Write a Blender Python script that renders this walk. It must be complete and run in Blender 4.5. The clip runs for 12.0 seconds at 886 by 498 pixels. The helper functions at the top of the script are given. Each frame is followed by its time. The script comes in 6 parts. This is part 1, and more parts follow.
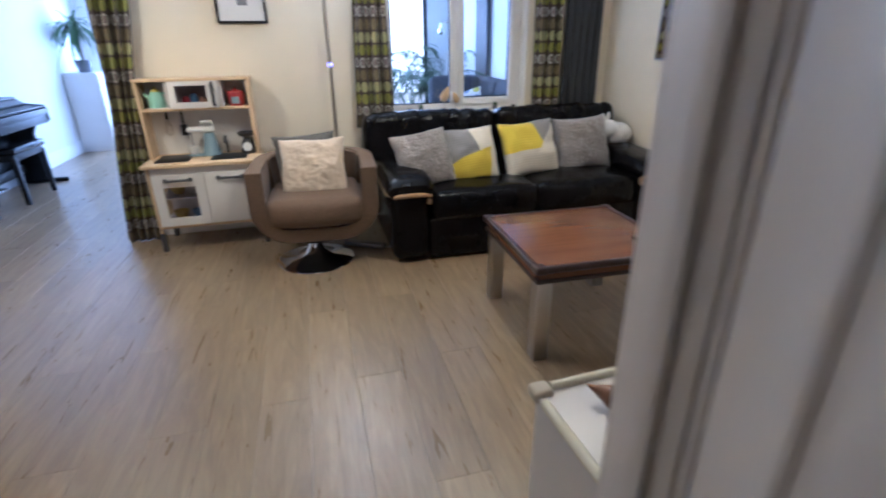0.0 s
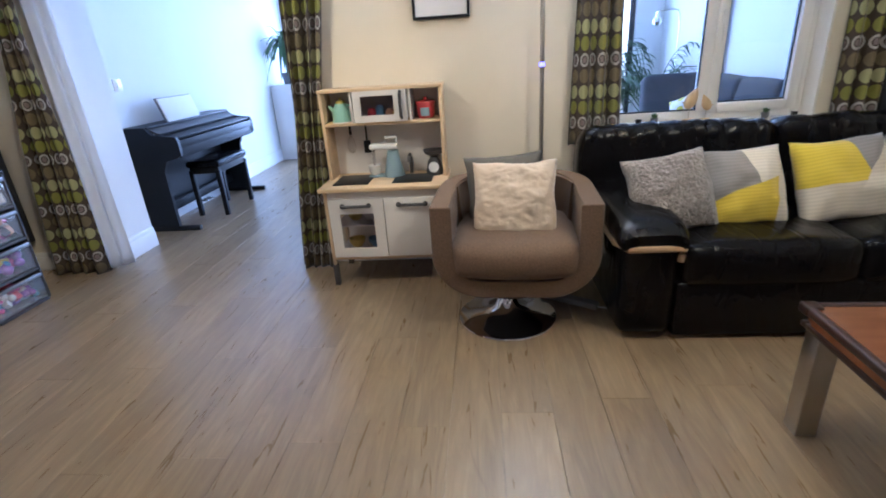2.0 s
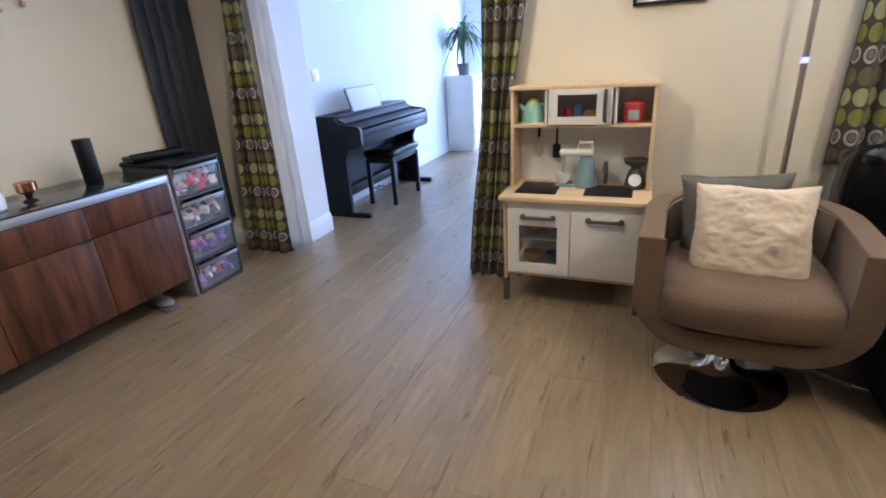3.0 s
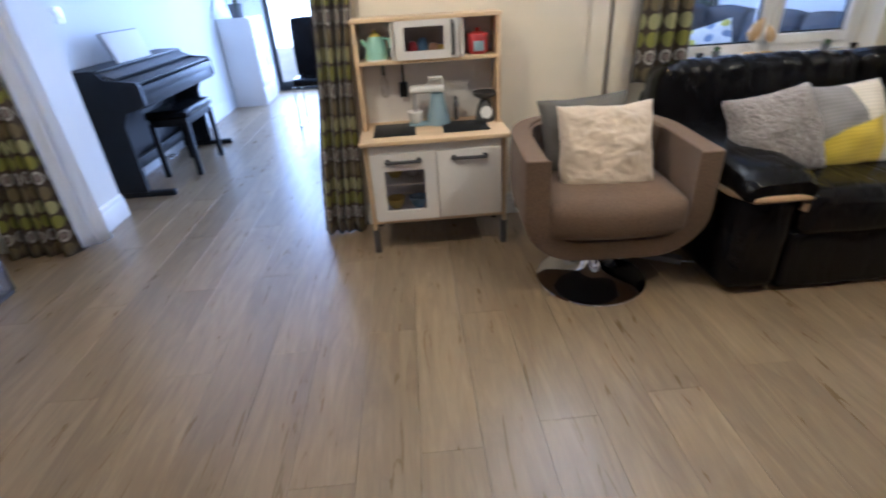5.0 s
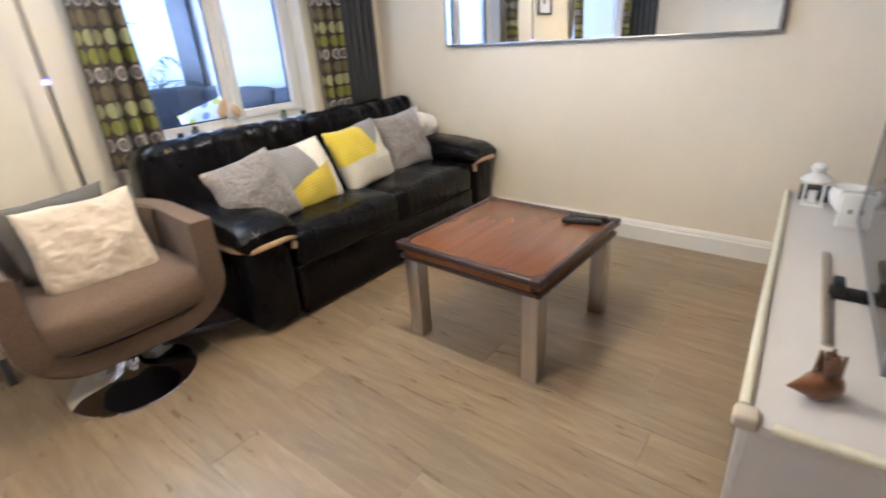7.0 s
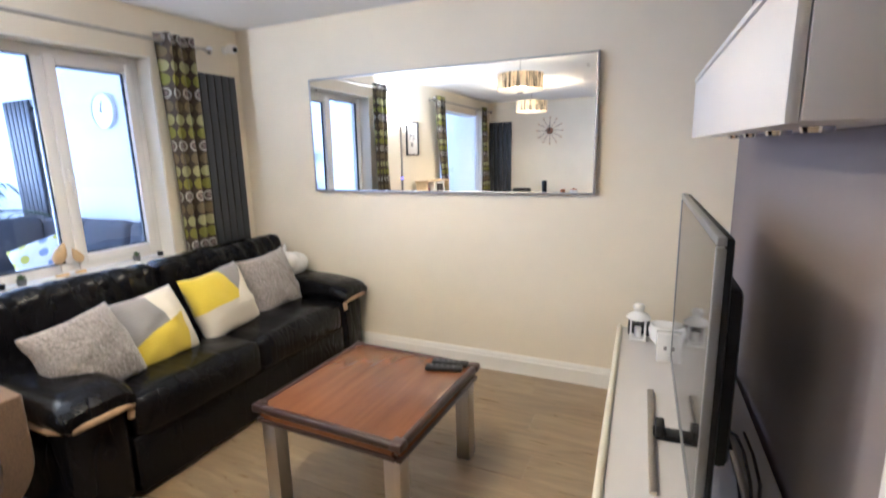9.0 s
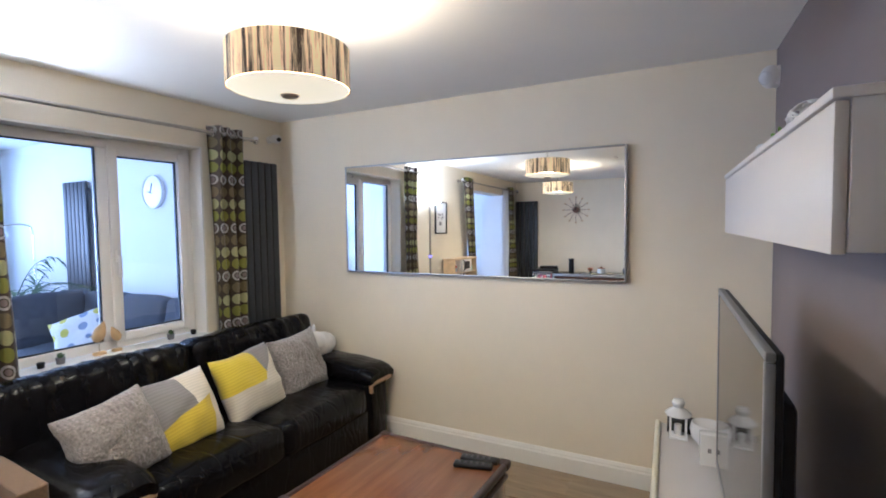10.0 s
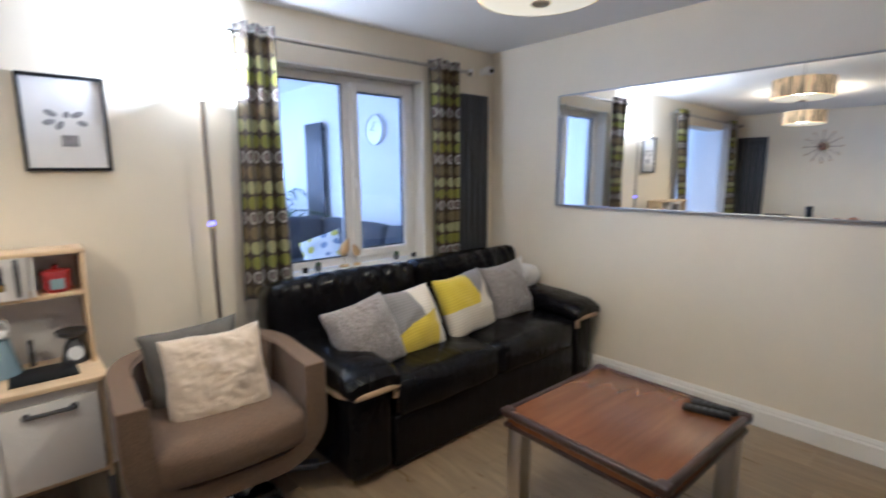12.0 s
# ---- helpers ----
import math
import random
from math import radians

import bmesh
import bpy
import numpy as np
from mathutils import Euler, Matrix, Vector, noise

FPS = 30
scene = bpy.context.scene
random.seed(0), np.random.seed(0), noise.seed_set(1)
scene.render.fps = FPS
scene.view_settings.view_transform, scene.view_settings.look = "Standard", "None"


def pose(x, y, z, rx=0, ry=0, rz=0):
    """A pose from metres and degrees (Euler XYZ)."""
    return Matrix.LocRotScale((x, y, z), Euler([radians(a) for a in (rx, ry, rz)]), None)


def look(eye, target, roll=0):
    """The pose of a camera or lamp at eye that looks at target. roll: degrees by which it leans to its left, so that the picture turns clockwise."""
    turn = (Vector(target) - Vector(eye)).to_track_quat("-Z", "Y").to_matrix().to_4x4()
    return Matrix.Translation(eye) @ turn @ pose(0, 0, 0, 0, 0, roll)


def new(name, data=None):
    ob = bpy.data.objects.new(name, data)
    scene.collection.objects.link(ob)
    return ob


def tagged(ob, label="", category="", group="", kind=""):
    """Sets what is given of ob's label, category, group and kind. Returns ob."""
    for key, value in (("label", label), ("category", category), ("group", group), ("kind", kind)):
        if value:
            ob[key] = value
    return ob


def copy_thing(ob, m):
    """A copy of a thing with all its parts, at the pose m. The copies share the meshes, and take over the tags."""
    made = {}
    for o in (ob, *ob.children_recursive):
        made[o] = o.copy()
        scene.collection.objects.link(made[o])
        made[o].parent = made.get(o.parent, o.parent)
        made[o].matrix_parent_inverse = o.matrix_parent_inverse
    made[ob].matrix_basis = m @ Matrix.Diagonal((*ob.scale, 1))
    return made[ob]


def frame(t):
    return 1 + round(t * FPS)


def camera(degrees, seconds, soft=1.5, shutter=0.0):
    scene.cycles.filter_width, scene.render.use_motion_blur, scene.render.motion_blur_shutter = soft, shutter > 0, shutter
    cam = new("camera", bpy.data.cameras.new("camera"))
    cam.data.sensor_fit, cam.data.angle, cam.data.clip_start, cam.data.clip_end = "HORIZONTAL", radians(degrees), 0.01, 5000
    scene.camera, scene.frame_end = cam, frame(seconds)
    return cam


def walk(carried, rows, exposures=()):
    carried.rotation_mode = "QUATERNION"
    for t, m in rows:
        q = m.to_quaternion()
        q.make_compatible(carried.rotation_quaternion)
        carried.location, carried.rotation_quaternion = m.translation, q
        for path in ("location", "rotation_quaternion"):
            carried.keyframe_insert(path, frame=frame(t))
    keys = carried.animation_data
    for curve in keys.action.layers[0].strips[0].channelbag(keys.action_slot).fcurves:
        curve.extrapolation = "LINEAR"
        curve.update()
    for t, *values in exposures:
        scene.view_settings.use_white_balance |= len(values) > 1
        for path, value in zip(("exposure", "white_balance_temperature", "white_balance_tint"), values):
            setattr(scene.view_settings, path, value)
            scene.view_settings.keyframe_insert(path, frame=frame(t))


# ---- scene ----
cam = camera(84.5, 12.0, soft=1.8, shutter=0.4)
PATH = [
    (0, (0.231, 2.836, 1.297), (0.696, 4.62, 0.52), -0.7),
    (0.5, (0.166, 3.069, 1.281), (0.3, 4.907, 0.503), -2.9),
    (1, (0.202, 3.297, 1.254), (0.068, 5.147, 0.504), -4.5),
    (1.5, (0.129, 3.464, 1.237), (-0.04, 5.298, 0.458), -1.2),
    (2, (0.073, 3.697, 1.254), (-0.105, 5.546, 0.513), -3.8),
    (2.5, (-0.028, 3.885, 1.268), (-0.54, 5.665, 0.514), -2.8),
    (2.7, (-0.095, 3.925, 1.274), (-0.826, 5.637, 0.542), -3.6),
    (4.3, (-0.468, 4.004, 1.299), (-1.192, 5.703, 0.533), -4.1),
    (4.5, (-0.522, 4.019, 1.283), (-0.997, 5.784, 0.471), -3.8),
    (5, (-0.594, 4.017, 1.234), (-0.511, 5.771, 0.277), -3.5),
    (5.5, (-0.514, 3.953, 1.221), (0.062, 5.635, 0.304), -2.5),
    (6, (-0.418, 3.88, 1.234), (0.559, 5.388, 0.357), -3.9),
    (6.5, (-0.366, 3.825, 1.248), (0.823, 5.215, 0.438), -4.9),
    (7, (-0.308, 3.766, 1.261), (1.107, 4.926, 0.453), -3.8),
    (7.2, (-0.279, 3.737, 1.268), (1.21, 4.816, 0.479), -4.0),
    (8.8, (-0.246, 3.681, 1.414), (1.513, 4.492, 0.918), 0.3),
    (9, (-0.244, 3.677, 1.439), (1.535, 4.501, 1.043), -1.4),
    (9.5, (-0.254, 3.693, 1.494), (1.531, 4.575, 1.308), -0.4),
    (10, (-0.259, 3.701, 1.518), (1.511, 4.626, 1.415), -0.8),
    (10.5, (-0.276, 3.737, 1.491), (1.425, 4.773, 1.31), -0.5),
    (11, (-0.294, 3.754, 1.478), (1.388, 4.814, 1.26), -0.6),
    (11.5, (-0.332, 3.795, 1.461), (1.267, 4.974, 1.233), -0.6),
    (12, (-0.366, 3.89, 1.426), (0.945, 5.367, 1.11), -0.4),
]
TINT = 14
EXPOSURE = [(0, -0.04, 4380), (1, -0.06, 4380), (2, -0.08, 4520), (2.5, -0.08, 4740), (4.5, -0.14, 4590), (5, -0.14, 4590), (5.5, -0.12, 4740), (6, 0.16, 4720), (6.5, 0.44, 4690), (7, 0.52, 4670),
            (9, 0.52, 4730), (9.5, 0.31, 4690), (10, -0.01, 4660), (10.5, -0.18, 4640), (11.5, -0.20, 4640), (12, -0.22, 4570)]
walk(cam, [(t, look(eye, target, roll)) for t, eye, target, roll in PATH], [(t, e, k, TINT) for t, e, k in EXPOSURE])

# ---- light ----
LAMP_A = (1.005, 4.945)
LAMP_B = (-1.15, 5.40)
world = bpy.data.worlds.new("world")
scene.world = world
world.use_nodes = True
wn = world.node_tree
sky = wn.nodes.new("ShaderNodeTexSky")
sky.sky_type = "NISHITA"
sky.sun_disc = False
sky.sun_elevation = radians(38)
sky.sun_rotation = radians(200)
sky.air_density, sky.dust_density, sky.ozone_density = 1.0, 1.5, 1.5
wn.links.new(sky.outputs[0], wn.nodes["Background"].inputs[0])
wn.nodes["Background"].inputs[1].default_value = 0.15


def lamp(name, kind, m, power, colour, size=0.1, size_y=None):
    data = bpy.data.lights.new(name, kind)
    data.energy, data.color = power, colour
    if kind == "AREA":
        data.shape, data.size, data.size_y = "RECTANGLE", size, size_y or size
    elif kind == "SUN":
        data.angle = size
    else:
        data.shadow_soft_size = size
    ob = new(name, data)
    ob.matrix_world = m
    return ob


lamp("sun", "SUN", look((0, 0, 20), (4, 8, 0)), 1.2, (1.0, 0.95, 0.88), radians(10))
# the sky's light in the garden glazing
lamp("sky_light_glazing", "AREA", look((-0.2, 11.28, 1.2), (-0.2, 5, 0.9)), 255, (0.60, 0.73, 1.0), 4.6, 2.1)
WARM = (1.0, 0.76, 0.42)
# each drum lamp: most light goes down through the diffuser, some up out of the open top
for lx, ly in (LAMP_A, LAMP_B):
    down = lamp("pendant_bulb", "SPOT", pose(lx, ly, 2.02), 11, WARM, 0.05)
    down.data.spot_size, down.data.spot_blend = radians(168), 0.35
    lamp("pendant_upward_glow", "POINT", pose(lx, ly, 2.06), 46, WARM, 0.08)
lamp("uplighter_bulb", "POINT", pose(0.40, 6.53, 1.86), 62, (1.0, 0.93, 0.82), 0.05)

# ---- materials ----


def node(nt, kind, **sets):
    n = nt.nodes.new("ShaderNode" + kind)
    for k, v in sets.items():
        n.inputs[k.replace("_", " ")].default_value = v
    return n


def math_node(nt, op, a, b=None):
    n = nt.nodes.new("ShaderNodeMath")
    n.operation = op
    for i, v in enumerate((a, b)):
        if v is None:
            continue
        if isinstance(v, (int, float)):
            n.inputs[i].default_value = v
        else:
            nt.links.new(v, n.inputs[i])
    return n.outputs[0]


def mix_node(nt, fac, a, b):
    n = nt.nodes.new("ShaderNodeMix")
    n.data_type = "RGBA"
    for i, v in ((0, fac), (6, a), (7, b)):
        if isinstance(v, (int, float)):
            n.inputs[i].default_value = v
        elif isinstance(v, tuple):
            n.inputs[i].default_value = (*v[:3], 1)
        else:
            nt.links.new(v, n.inputs[i])
    return n.outputs[2]


def mat(name, col, rough=0.5, metal=0.0, var=0.1, scale=6.0, bump=0.05, bscale=90.0, stretch=(1, 1, 1), coat=0.0,
        trans=0.0, emit=0.0, sheen=0.0, dist=0.01, second=None, rvar=0.1, island=False):
    m = bpy.data.materials.new(name)
    m.use_nodes = True
    nt = m.node_tree
    b = nt.nodes["Principled BSDF"]
    tc = nt.nodes.new("ShaderNodeTexCoord")
    mp = nt.nodes.new("ShaderNodeMapping")
    mp.inputs["Scale"].default_value = stretch
    nt.links.new(tc.outputs["Object"], mp.inputs[0])
    vec = mp.outputs[0]
    n1 = node(nt, "TexNoise", Scale=scale, Detail=5.0, Roughness=0.6)
    nt.links.new(vec, n1.inputs["Vector"])
    dark = tuple(c * (1 - var) for c in col)
    light = second or tuple(min(1, c * (1 + var)) for c in col)
    ramp = nt.nodes.new("ShaderNodeMapRange")
    ramp.inputs[1].default_value, ramp.inputs[2].default_value = 0.3, 0.7
    nt.links.new(n1.outputs[0], ramp.inputs[0])
    colour = mix_node(nt, ramp.outputs[0], dark, light)
    nt.links.new(colour, b.inputs["Base Color"])
    n2 = node(nt, "TexNoise", Scale=bscale, Detail=4.0)
    nt.links.new(vec, n2.inputs["Vector"])
    rr = nt.nodes.new("ShaderNodeMapRange")
    rr.inputs[3].default_value, rr.inputs[4].default_value = max(0.02, rough - rvar * rough), min(1, rough + rvar * rough)
    nt.links.new(n1.outputs[0], rr.inputs[0])
    nt.links.new(rr.outputs[0], b.inputs["Roughness"])
    if bump:
        bp = node(nt, "Bump", Strength=bump, Distance=dist)
        nt.links.new(n2.outputs[0], bp.inputs["Height"])
        nt.links.new(bp.outputs[0], b.inputs["Normal"])
    b.inputs["Metallic"].default_value = metal
    b.inputs["Coat Weight"].default_value = coat
    b.inputs["Coat Roughness"].default_value = 0.08
    b.inputs["Transmission Weight"].default_value = trans
    b.inputs["Sheen Weight"].default_value = sheen
    if emit:
        b.inputs["Emission Color"].default_value = (*col, 1)
        b.inputs["Emission Strength"].default_value = emit
    return m


def plank_material():
    m = mat("oak_laminate", (0.30, 0.215, 0.145), 0.42, bump=0.0)
    nt = m.node_tree
    b = nt.nodes["Principled BSDF"]
    tc = nt.nodes.new("ShaderNodeTexCoord")
    oi = nt.nodes.new("ShaderNodeObjectInfo")
    off = nt.nodes.new("ShaderNodeVectorMath")
    off.operation = "SCALE"
    off.inputs[0].default_value = (37.0, 71.0, 13.0)
    nt.links.new(oi.outputs["Random"], off.inputs["Scale"])
    add = nt.nodes.new("ShaderNodeVectorMath")
    nt.links.new(tc.outputs["Object"], add.inputs[0])
    nt.links.new(off.outputs[0], add.inputs[1])

    def noise_at(scale, stretch, detail=6.0, rough=0.6, distort=0.0):
        mp = nt.nodes.new("ShaderNodeMapping")
        mp.inputs["Scale"].default_value = stretch
        nt.links.new(add.outputs[0], mp.inputs[0])
        n = node(nt, "TexNoise", Scale=scale, Detail=detail, Roughness=rough, Distortion=distort)
        nt.links.new(mp.outputs[0], n.inputs["Vector"])
        return n.outputs[0]

    def ranged(v, a, c, lo=0.0, hi=1.0):
        r = nt.nodes.new("ShaderNodeMapRange")
        for i, q in enumerate((a, c, lo, hi)):
            r.inputs[i + 1].default_value = q
        nt.links.new(v, r.inputs[0])
        return r.outputs[0]
    grain = noise_at(13, (2.4, 0.24, 1), 7, 0.55, 1.2)
    broad = noise_at(4.5, (2.4, 0.32, 1), 5, 0.6, 2.2)
    knots = noise_at(3.4, (1.5, 0.62, 1), 4, 0.6, 1.4)
    base = mix_node(nt, ranged(grain, 0.3, 0.7), (0.252, 0.180, 0.098), (0.345, 0.258, 0.150))
    base = mix_node(nt, ranged(broad, 0.38, 0.64, 0.0, 0.8), base, (0.212, 0.154, 0.090))
    base = mix_node(nt, ranged(knots, 0.62, 0.82, 0.0, 0.5), base, (0.115, 0.078, 0.047))
    tone = ranged(oi.outputs["Random"], 0, 1, 0.88, 1.07)
    sc = nt.nodes.new("ShaderNodeVectorMath")
    sc.operation = "SCALE"
    nt.links.new(base, sc.inputs[0])
    nt.links.new(tone, sc.inputs["Scale"])
    nt.links.new(sc.outputs[0], b.inputs["Base Color"])
    nt.links.new(ranged(grain, 0.2, 0.8, 0.24, 0.38), b.inputs["Roughness"])
    b.inputs["Specular IOR Level"].default_value = 0.75
    bp = node(nt, "Bump", Strength=0.05, Distance=0.002)
    nt.links.new(grain, bp.inputs["Height"])
    nt.links.new(bp.outputs[0], b.inputs["Normal"])
    return m


def curtain_material():
    """Brown cloth with rows of lime discs, cream discs and grey rings, laid out over the unfolded cloth."""
    m = mat("curtain_cloth", (0.10, 0.072, 0.045), 0.85, bump=0.15, bscale=500, sheen=0.2)
    nt = m.node_tree
    b = nt.nodes["Principled BSDF"]
    uv = nt.nodes.new("ShaderNodeUVMap")
    sep = nt.nodes.new("ShaderNodeSeparateXYZ")
    nt.links.new(uv.outputs[0], sep.inputs[0])
    u = math_node(nt, "DIVIDE", sep.outputs[0], 0.083)
    v = math_node(nt, "DIVIDE", sep.outputs[1], 0.083)
    fu = math_node(nt, "SUBTRACT", math_node(nt, "FRACT", u), 0.5)
    fv = math_node(nt, "SUBTRACT", math_node(nt, "FRACT", v), 0.5)
    d = math_node(nt, "SQRT", math_node(nt, "ADD", math_node(nt, "MULTIPLY", fu, fu), math_node(nt, "MULTIPLY", fv, fv)))
    row = math_node(nt, "MODULO", math_node(nt, "FLOOR", v), 4.0)
    disc = math_node(nt, "LESS_THAN", d, 0.44)
    ring = math_node(nt, "MULTIPLY", math_node(nt, "GREATER_THAN", d, 0.27), math_node(nt, "LESS_THAN", d, 0.42))
    core = math_node(nt, "LESS_THAN", d, 0.20)

    def is_row(k):
        return math_node(nt, "COMPARE", row, float(k))
    cloth = mix_node(nt, 0.0, (0.042, 0.027, 0.015), (0, 0, 0))
    out = mix_node(nt, math_node(nt, "MULTIPLY", disc, is_row(3)), cloth, (0.31, 0.30, 0.13))
    out = mix_node(nt, math_node(nt, "MULTIPLY", disc, is_row(2)), out, (0.185, 0.185, 0.022))
    out = mix_node(nt, math_node(nt, "MULTIPLY", ring, is_row(1)), out, (0.36, 0.335, 0.30))
    out = mix_node(nt, math_node(nt, "MULTIPLY", core, is_row(1)), out, (0.17, 0.13, 0.12))
    out = mix_node(nt, math_node(nt, "MULTIPLY", disc, is_row(0)), out, (0.13, 0.10, 0.045))
    nt.links.new(out, b.inputs["Base Color"])
    return m


def patch_material(name, rules, base):
    """Patchwork: each rule is (a, b, c, colour): the colour where a*u + b*v > c."""
    m = mat(name, base, 0.9, bump=0.35, bscale=160, sheen=0.3, dist=0.004)
    nt = m.node_tree
    b = nt.nodes["Principled BSDF"]
    uv = nt.nodes.new("ShaderNodeUVMap")
    sep = nt.nodes.new("ShaderNodeSeparateXYZ")
    nt.links.new(uv.outputs[0], sep.inputs[0])
    out = mix_node(nt, 0.0, base, base)
    for a, bb, c, col in rules:
        s = math_node(nt, "ADD", math_node(nt, "MULTIPLY", sep.outputs[0], a), math_node(nt, "MULTIPLY", sep.outputs[1], bb))
        out = mix_node(nt, math_node(nt, "GREATER_THAN", s, c), out, col)
    rib = math_node(nt, "SINE", math_node(nt, "MULTIPLY", sep.outputs[1], 150.0))
    shade = nt.nodes.new("ShaderNodeMapRange")
    shade.inputs[1].default_value, shade.inputs[3].default_value = -1.0, 0.86
    nt.links.new(rib, shade.inputs[0])
    sc = nt.nodes.new("ShaderNodeVectorMath")
    sc.operation = "SCALE"
    nt.links.new(out, sc.inputs[0])
    nt.links.new(shade.outputs[0], sc.inputs["Scale"])
    nt.links.new(sc.outputs[0], b.inputs["Base Color"])
    return m


def shade_material():
    """Lamp shade: brown threads wound over a pale lit drum."""
    m = mat("thread_shade", (0.7, 0.6, 0.42), 0.8, bump=0.2, bscale=200)
    nt = m.node_tree
    b = nt.nodes["Principled BSDF"]
    tc = nt.nodes.new("ShaderNodeTexCoord")
    mp = nt.nodes.new("ShaderNodeMapping")
    mp.inputs["Scale"].default_value = (1, 1, 0.035)
    nt.links.new(tc.outputs["Object"], mp.inputs[0])
    n = node(nt, "TexNoise", Scale=40.0, Detail=6.0, Roughness=0.8)
    nt.links.new(mp.outputs[0], n.inputs["Vector"])
    r = nt.nodes.new("ShaderNodeMapRange")
    r.inputs[1].default_value, r.inputs[2].default_value = 0.44, 0.52
    nt.links.new(n.outputs[0], r.inputs[0])
    col = mix_node(nt, r.outputs[0], (0.035, 0.018, 0.009), (0.95, 0.70, 0.38))
    nt.links.new(col, b.inputs["Base Color"])
    nt.links.new(col, b.inputs["Emission Color"])
    b.inputs["Emission Strength"].default_value = 0.28
    return m


def pane_material():
    m = bpy.data.materials.new("window_glass")
    m.use_nodes = True
    nt = m.node_tree
    nt.nodes.remove(nt.nodes["Principled BSDF"])
    gl = nt.nodes.new("ShaderNodeBsdfGlossy")
    gl.inputs["Roughness"].default_value = 0.01
    tr = nt.nodes.new("ShaderNodeBsdfTransparent")
    lw_ = nt.nodes.new("ShaderNodeLayerWeight")
    lw_.inputs[0].default_value = 0.5
    fac = math_node(nt, "ADD", math_node(nt, "MULTIPLY", math_node(nt, "POWER", lw_.outputs["Facing"], 5.0), 0.8), 0.035)
    mx = nt.nodes.new("ShaderNodeMixShader")
    nt.links.new(fac, mx.inputs[0])
    nt.links.new(tr.outputs[0], mx.inputs[1])
    nt.links.new(gl.outputs[0], mx.inputs[2])
    nt.links.new(mx.outputs[0], nt.nodes["Material Output"].inputs[0])
    return m


def haze_material():
    """Thin clear plastic, slightly milky."""
    m = pane_material()
    m.name = "clear_drawer_plastic"
    nt = m.node_tree
    d = nt.nodes.new("ShaderNodeBsdfDiffuse")
    d.inputs[0].default_value = (0.75, 0.75, 0.8, 1)
    mx = nt.nodes.new("ShaderNodeMixShader")
    mx.inputs[0].default_value = 0.08
    src = [k for k in nt.links if k.to_node.type == "OUTPUT_MATERIAL"][0].from_socket
    nt.links.new(src, mx.inputs[1])
    nt.links.new(d.outputs[0], mx.inputs[2])
    nt.links.new(mx.outputs[0], nt.nodes["Material Output"].inputs[0])
    return m


def leather_material(name, *args, **kw):
    """Leather: fine grain over long soft creases."""
    m = mat(name, *args, **kw)
    nt = m.node_tree
    b = nt.nodes["Principled BSDF"]
    fine = b.inputs["Normal"].links[0].from_node
    tc = nt.nodes.new("ShaderNodeTexCoord")
    mp = nt.nodes.new("ShaderNodeMapping")
    mp.inputs["Scale"].default_value = (2.2, 1.0, 0.8)
    nt.links.new(tc.outputs["Object"], mp.inputs[0])
    n = node(nt, "TexNoise", Scale=4.5, Detail=1.5, Roughness=0.4, Distortion=0.9)
    nt.links.new(mp.outputs[0], n.inputs["Vector"])
    fold = math_node(nt, "ABSOLUTE", math_node(nt, "SUBTRACT", n.outputs[0], 0.5))
    fold = math_node(nt, "MINIMUM", fold, 0.07)
    bp = node(nt, "Bump", Strength=0.45, Distance=0.05)
    nt.links.new(fold, bp.inputs["Height"])
    nt.links.new(bp.outputs[0], fine.inputs["Normal"])
    b.inputs["Specular IOR Level"].default_value = 0.17
    return m


def thin_cloth(m):
    """Lets half of the light through, as thin woven cloth does."""
    nt = m.node_tree
    b = nt.nodes["Principled BSDF"]
    tr = nt.nodes.new("ShaderNodeBsdfTranslucent")
    tr.inputs[0].default_value = (0.84, 0.83, 0.82, 1)
    mx = nt.nodes.new("ShaderNodeMixShader")
    mx.inputs[0].default_value = 0.5
    nt.links.new(b.outputs[0], mx.inputs[1])
    nt.links.new(tr.outputs[0], mx.inputs[2])
    out = next(n for n in nt.nodes if n.type == "OUTPUT_MATERIAL")
    nt.links.new(mx.outputs[0], out.inputs["Surface"])
    return m


def dark_pane_material():
    m = pane_material()
    m.name = "tinted_pane"
    for n in m.node_tree.nodes:
        if n.type == "BSDF_TRANSPARENT":
            n.inputs[0].default_value = (0.80, 0.78, 0.78, 1)
    return m


DARKPANE = dark_pane_material()
HAZE = haze_material()
CREAM = mat("cream_paint", (0.78, 0.70, 0.545), 0.75, var=0.04, scale=1.6, bump=0.12, bscale=70, dist=0.003)
CEIL = mat("ceiling_paint", (0.85, 0.84, 0.82), 0.9, var=0.02, scale=2, bump=0.05, bscale=150, dist=0.002)
MAUVE = mat("grey_mauve_paint", (0.215, 0.182, 0.170), 0.85, var=0.04, scale=1.5, bump=0.05, bscale=220, dist=0.002)
MAUVE.node_tree.nodes["Principled BSDF"].inputs["Specular IOR Level"].default_value = 0.2
EXTWHITE = mat("white_plaster", (0.82, 0.82, 0.81), 0.8, var=0.025, scale=1.5, bump=0.05, bscale=180, dist=0.002)
TRIM = mat("white_gloss_trim", (0.80, 0.77, 0.70), 0.35, var=0.03, scale=3, bump=0.03, bscale=60)
DOORW = mat("white_door_paint", (0.72, 0.67, 0.62), 0.42, var=0.03, scale=4, bump=0.08, bscale=40, stretch=(3, 3, 0.3), dist=0.003)
UPVC = mat("white_upvc", (0.82, 0.80, 0.77), 0.3, var=0.02, bump=0.0)
OAK = plank_material()
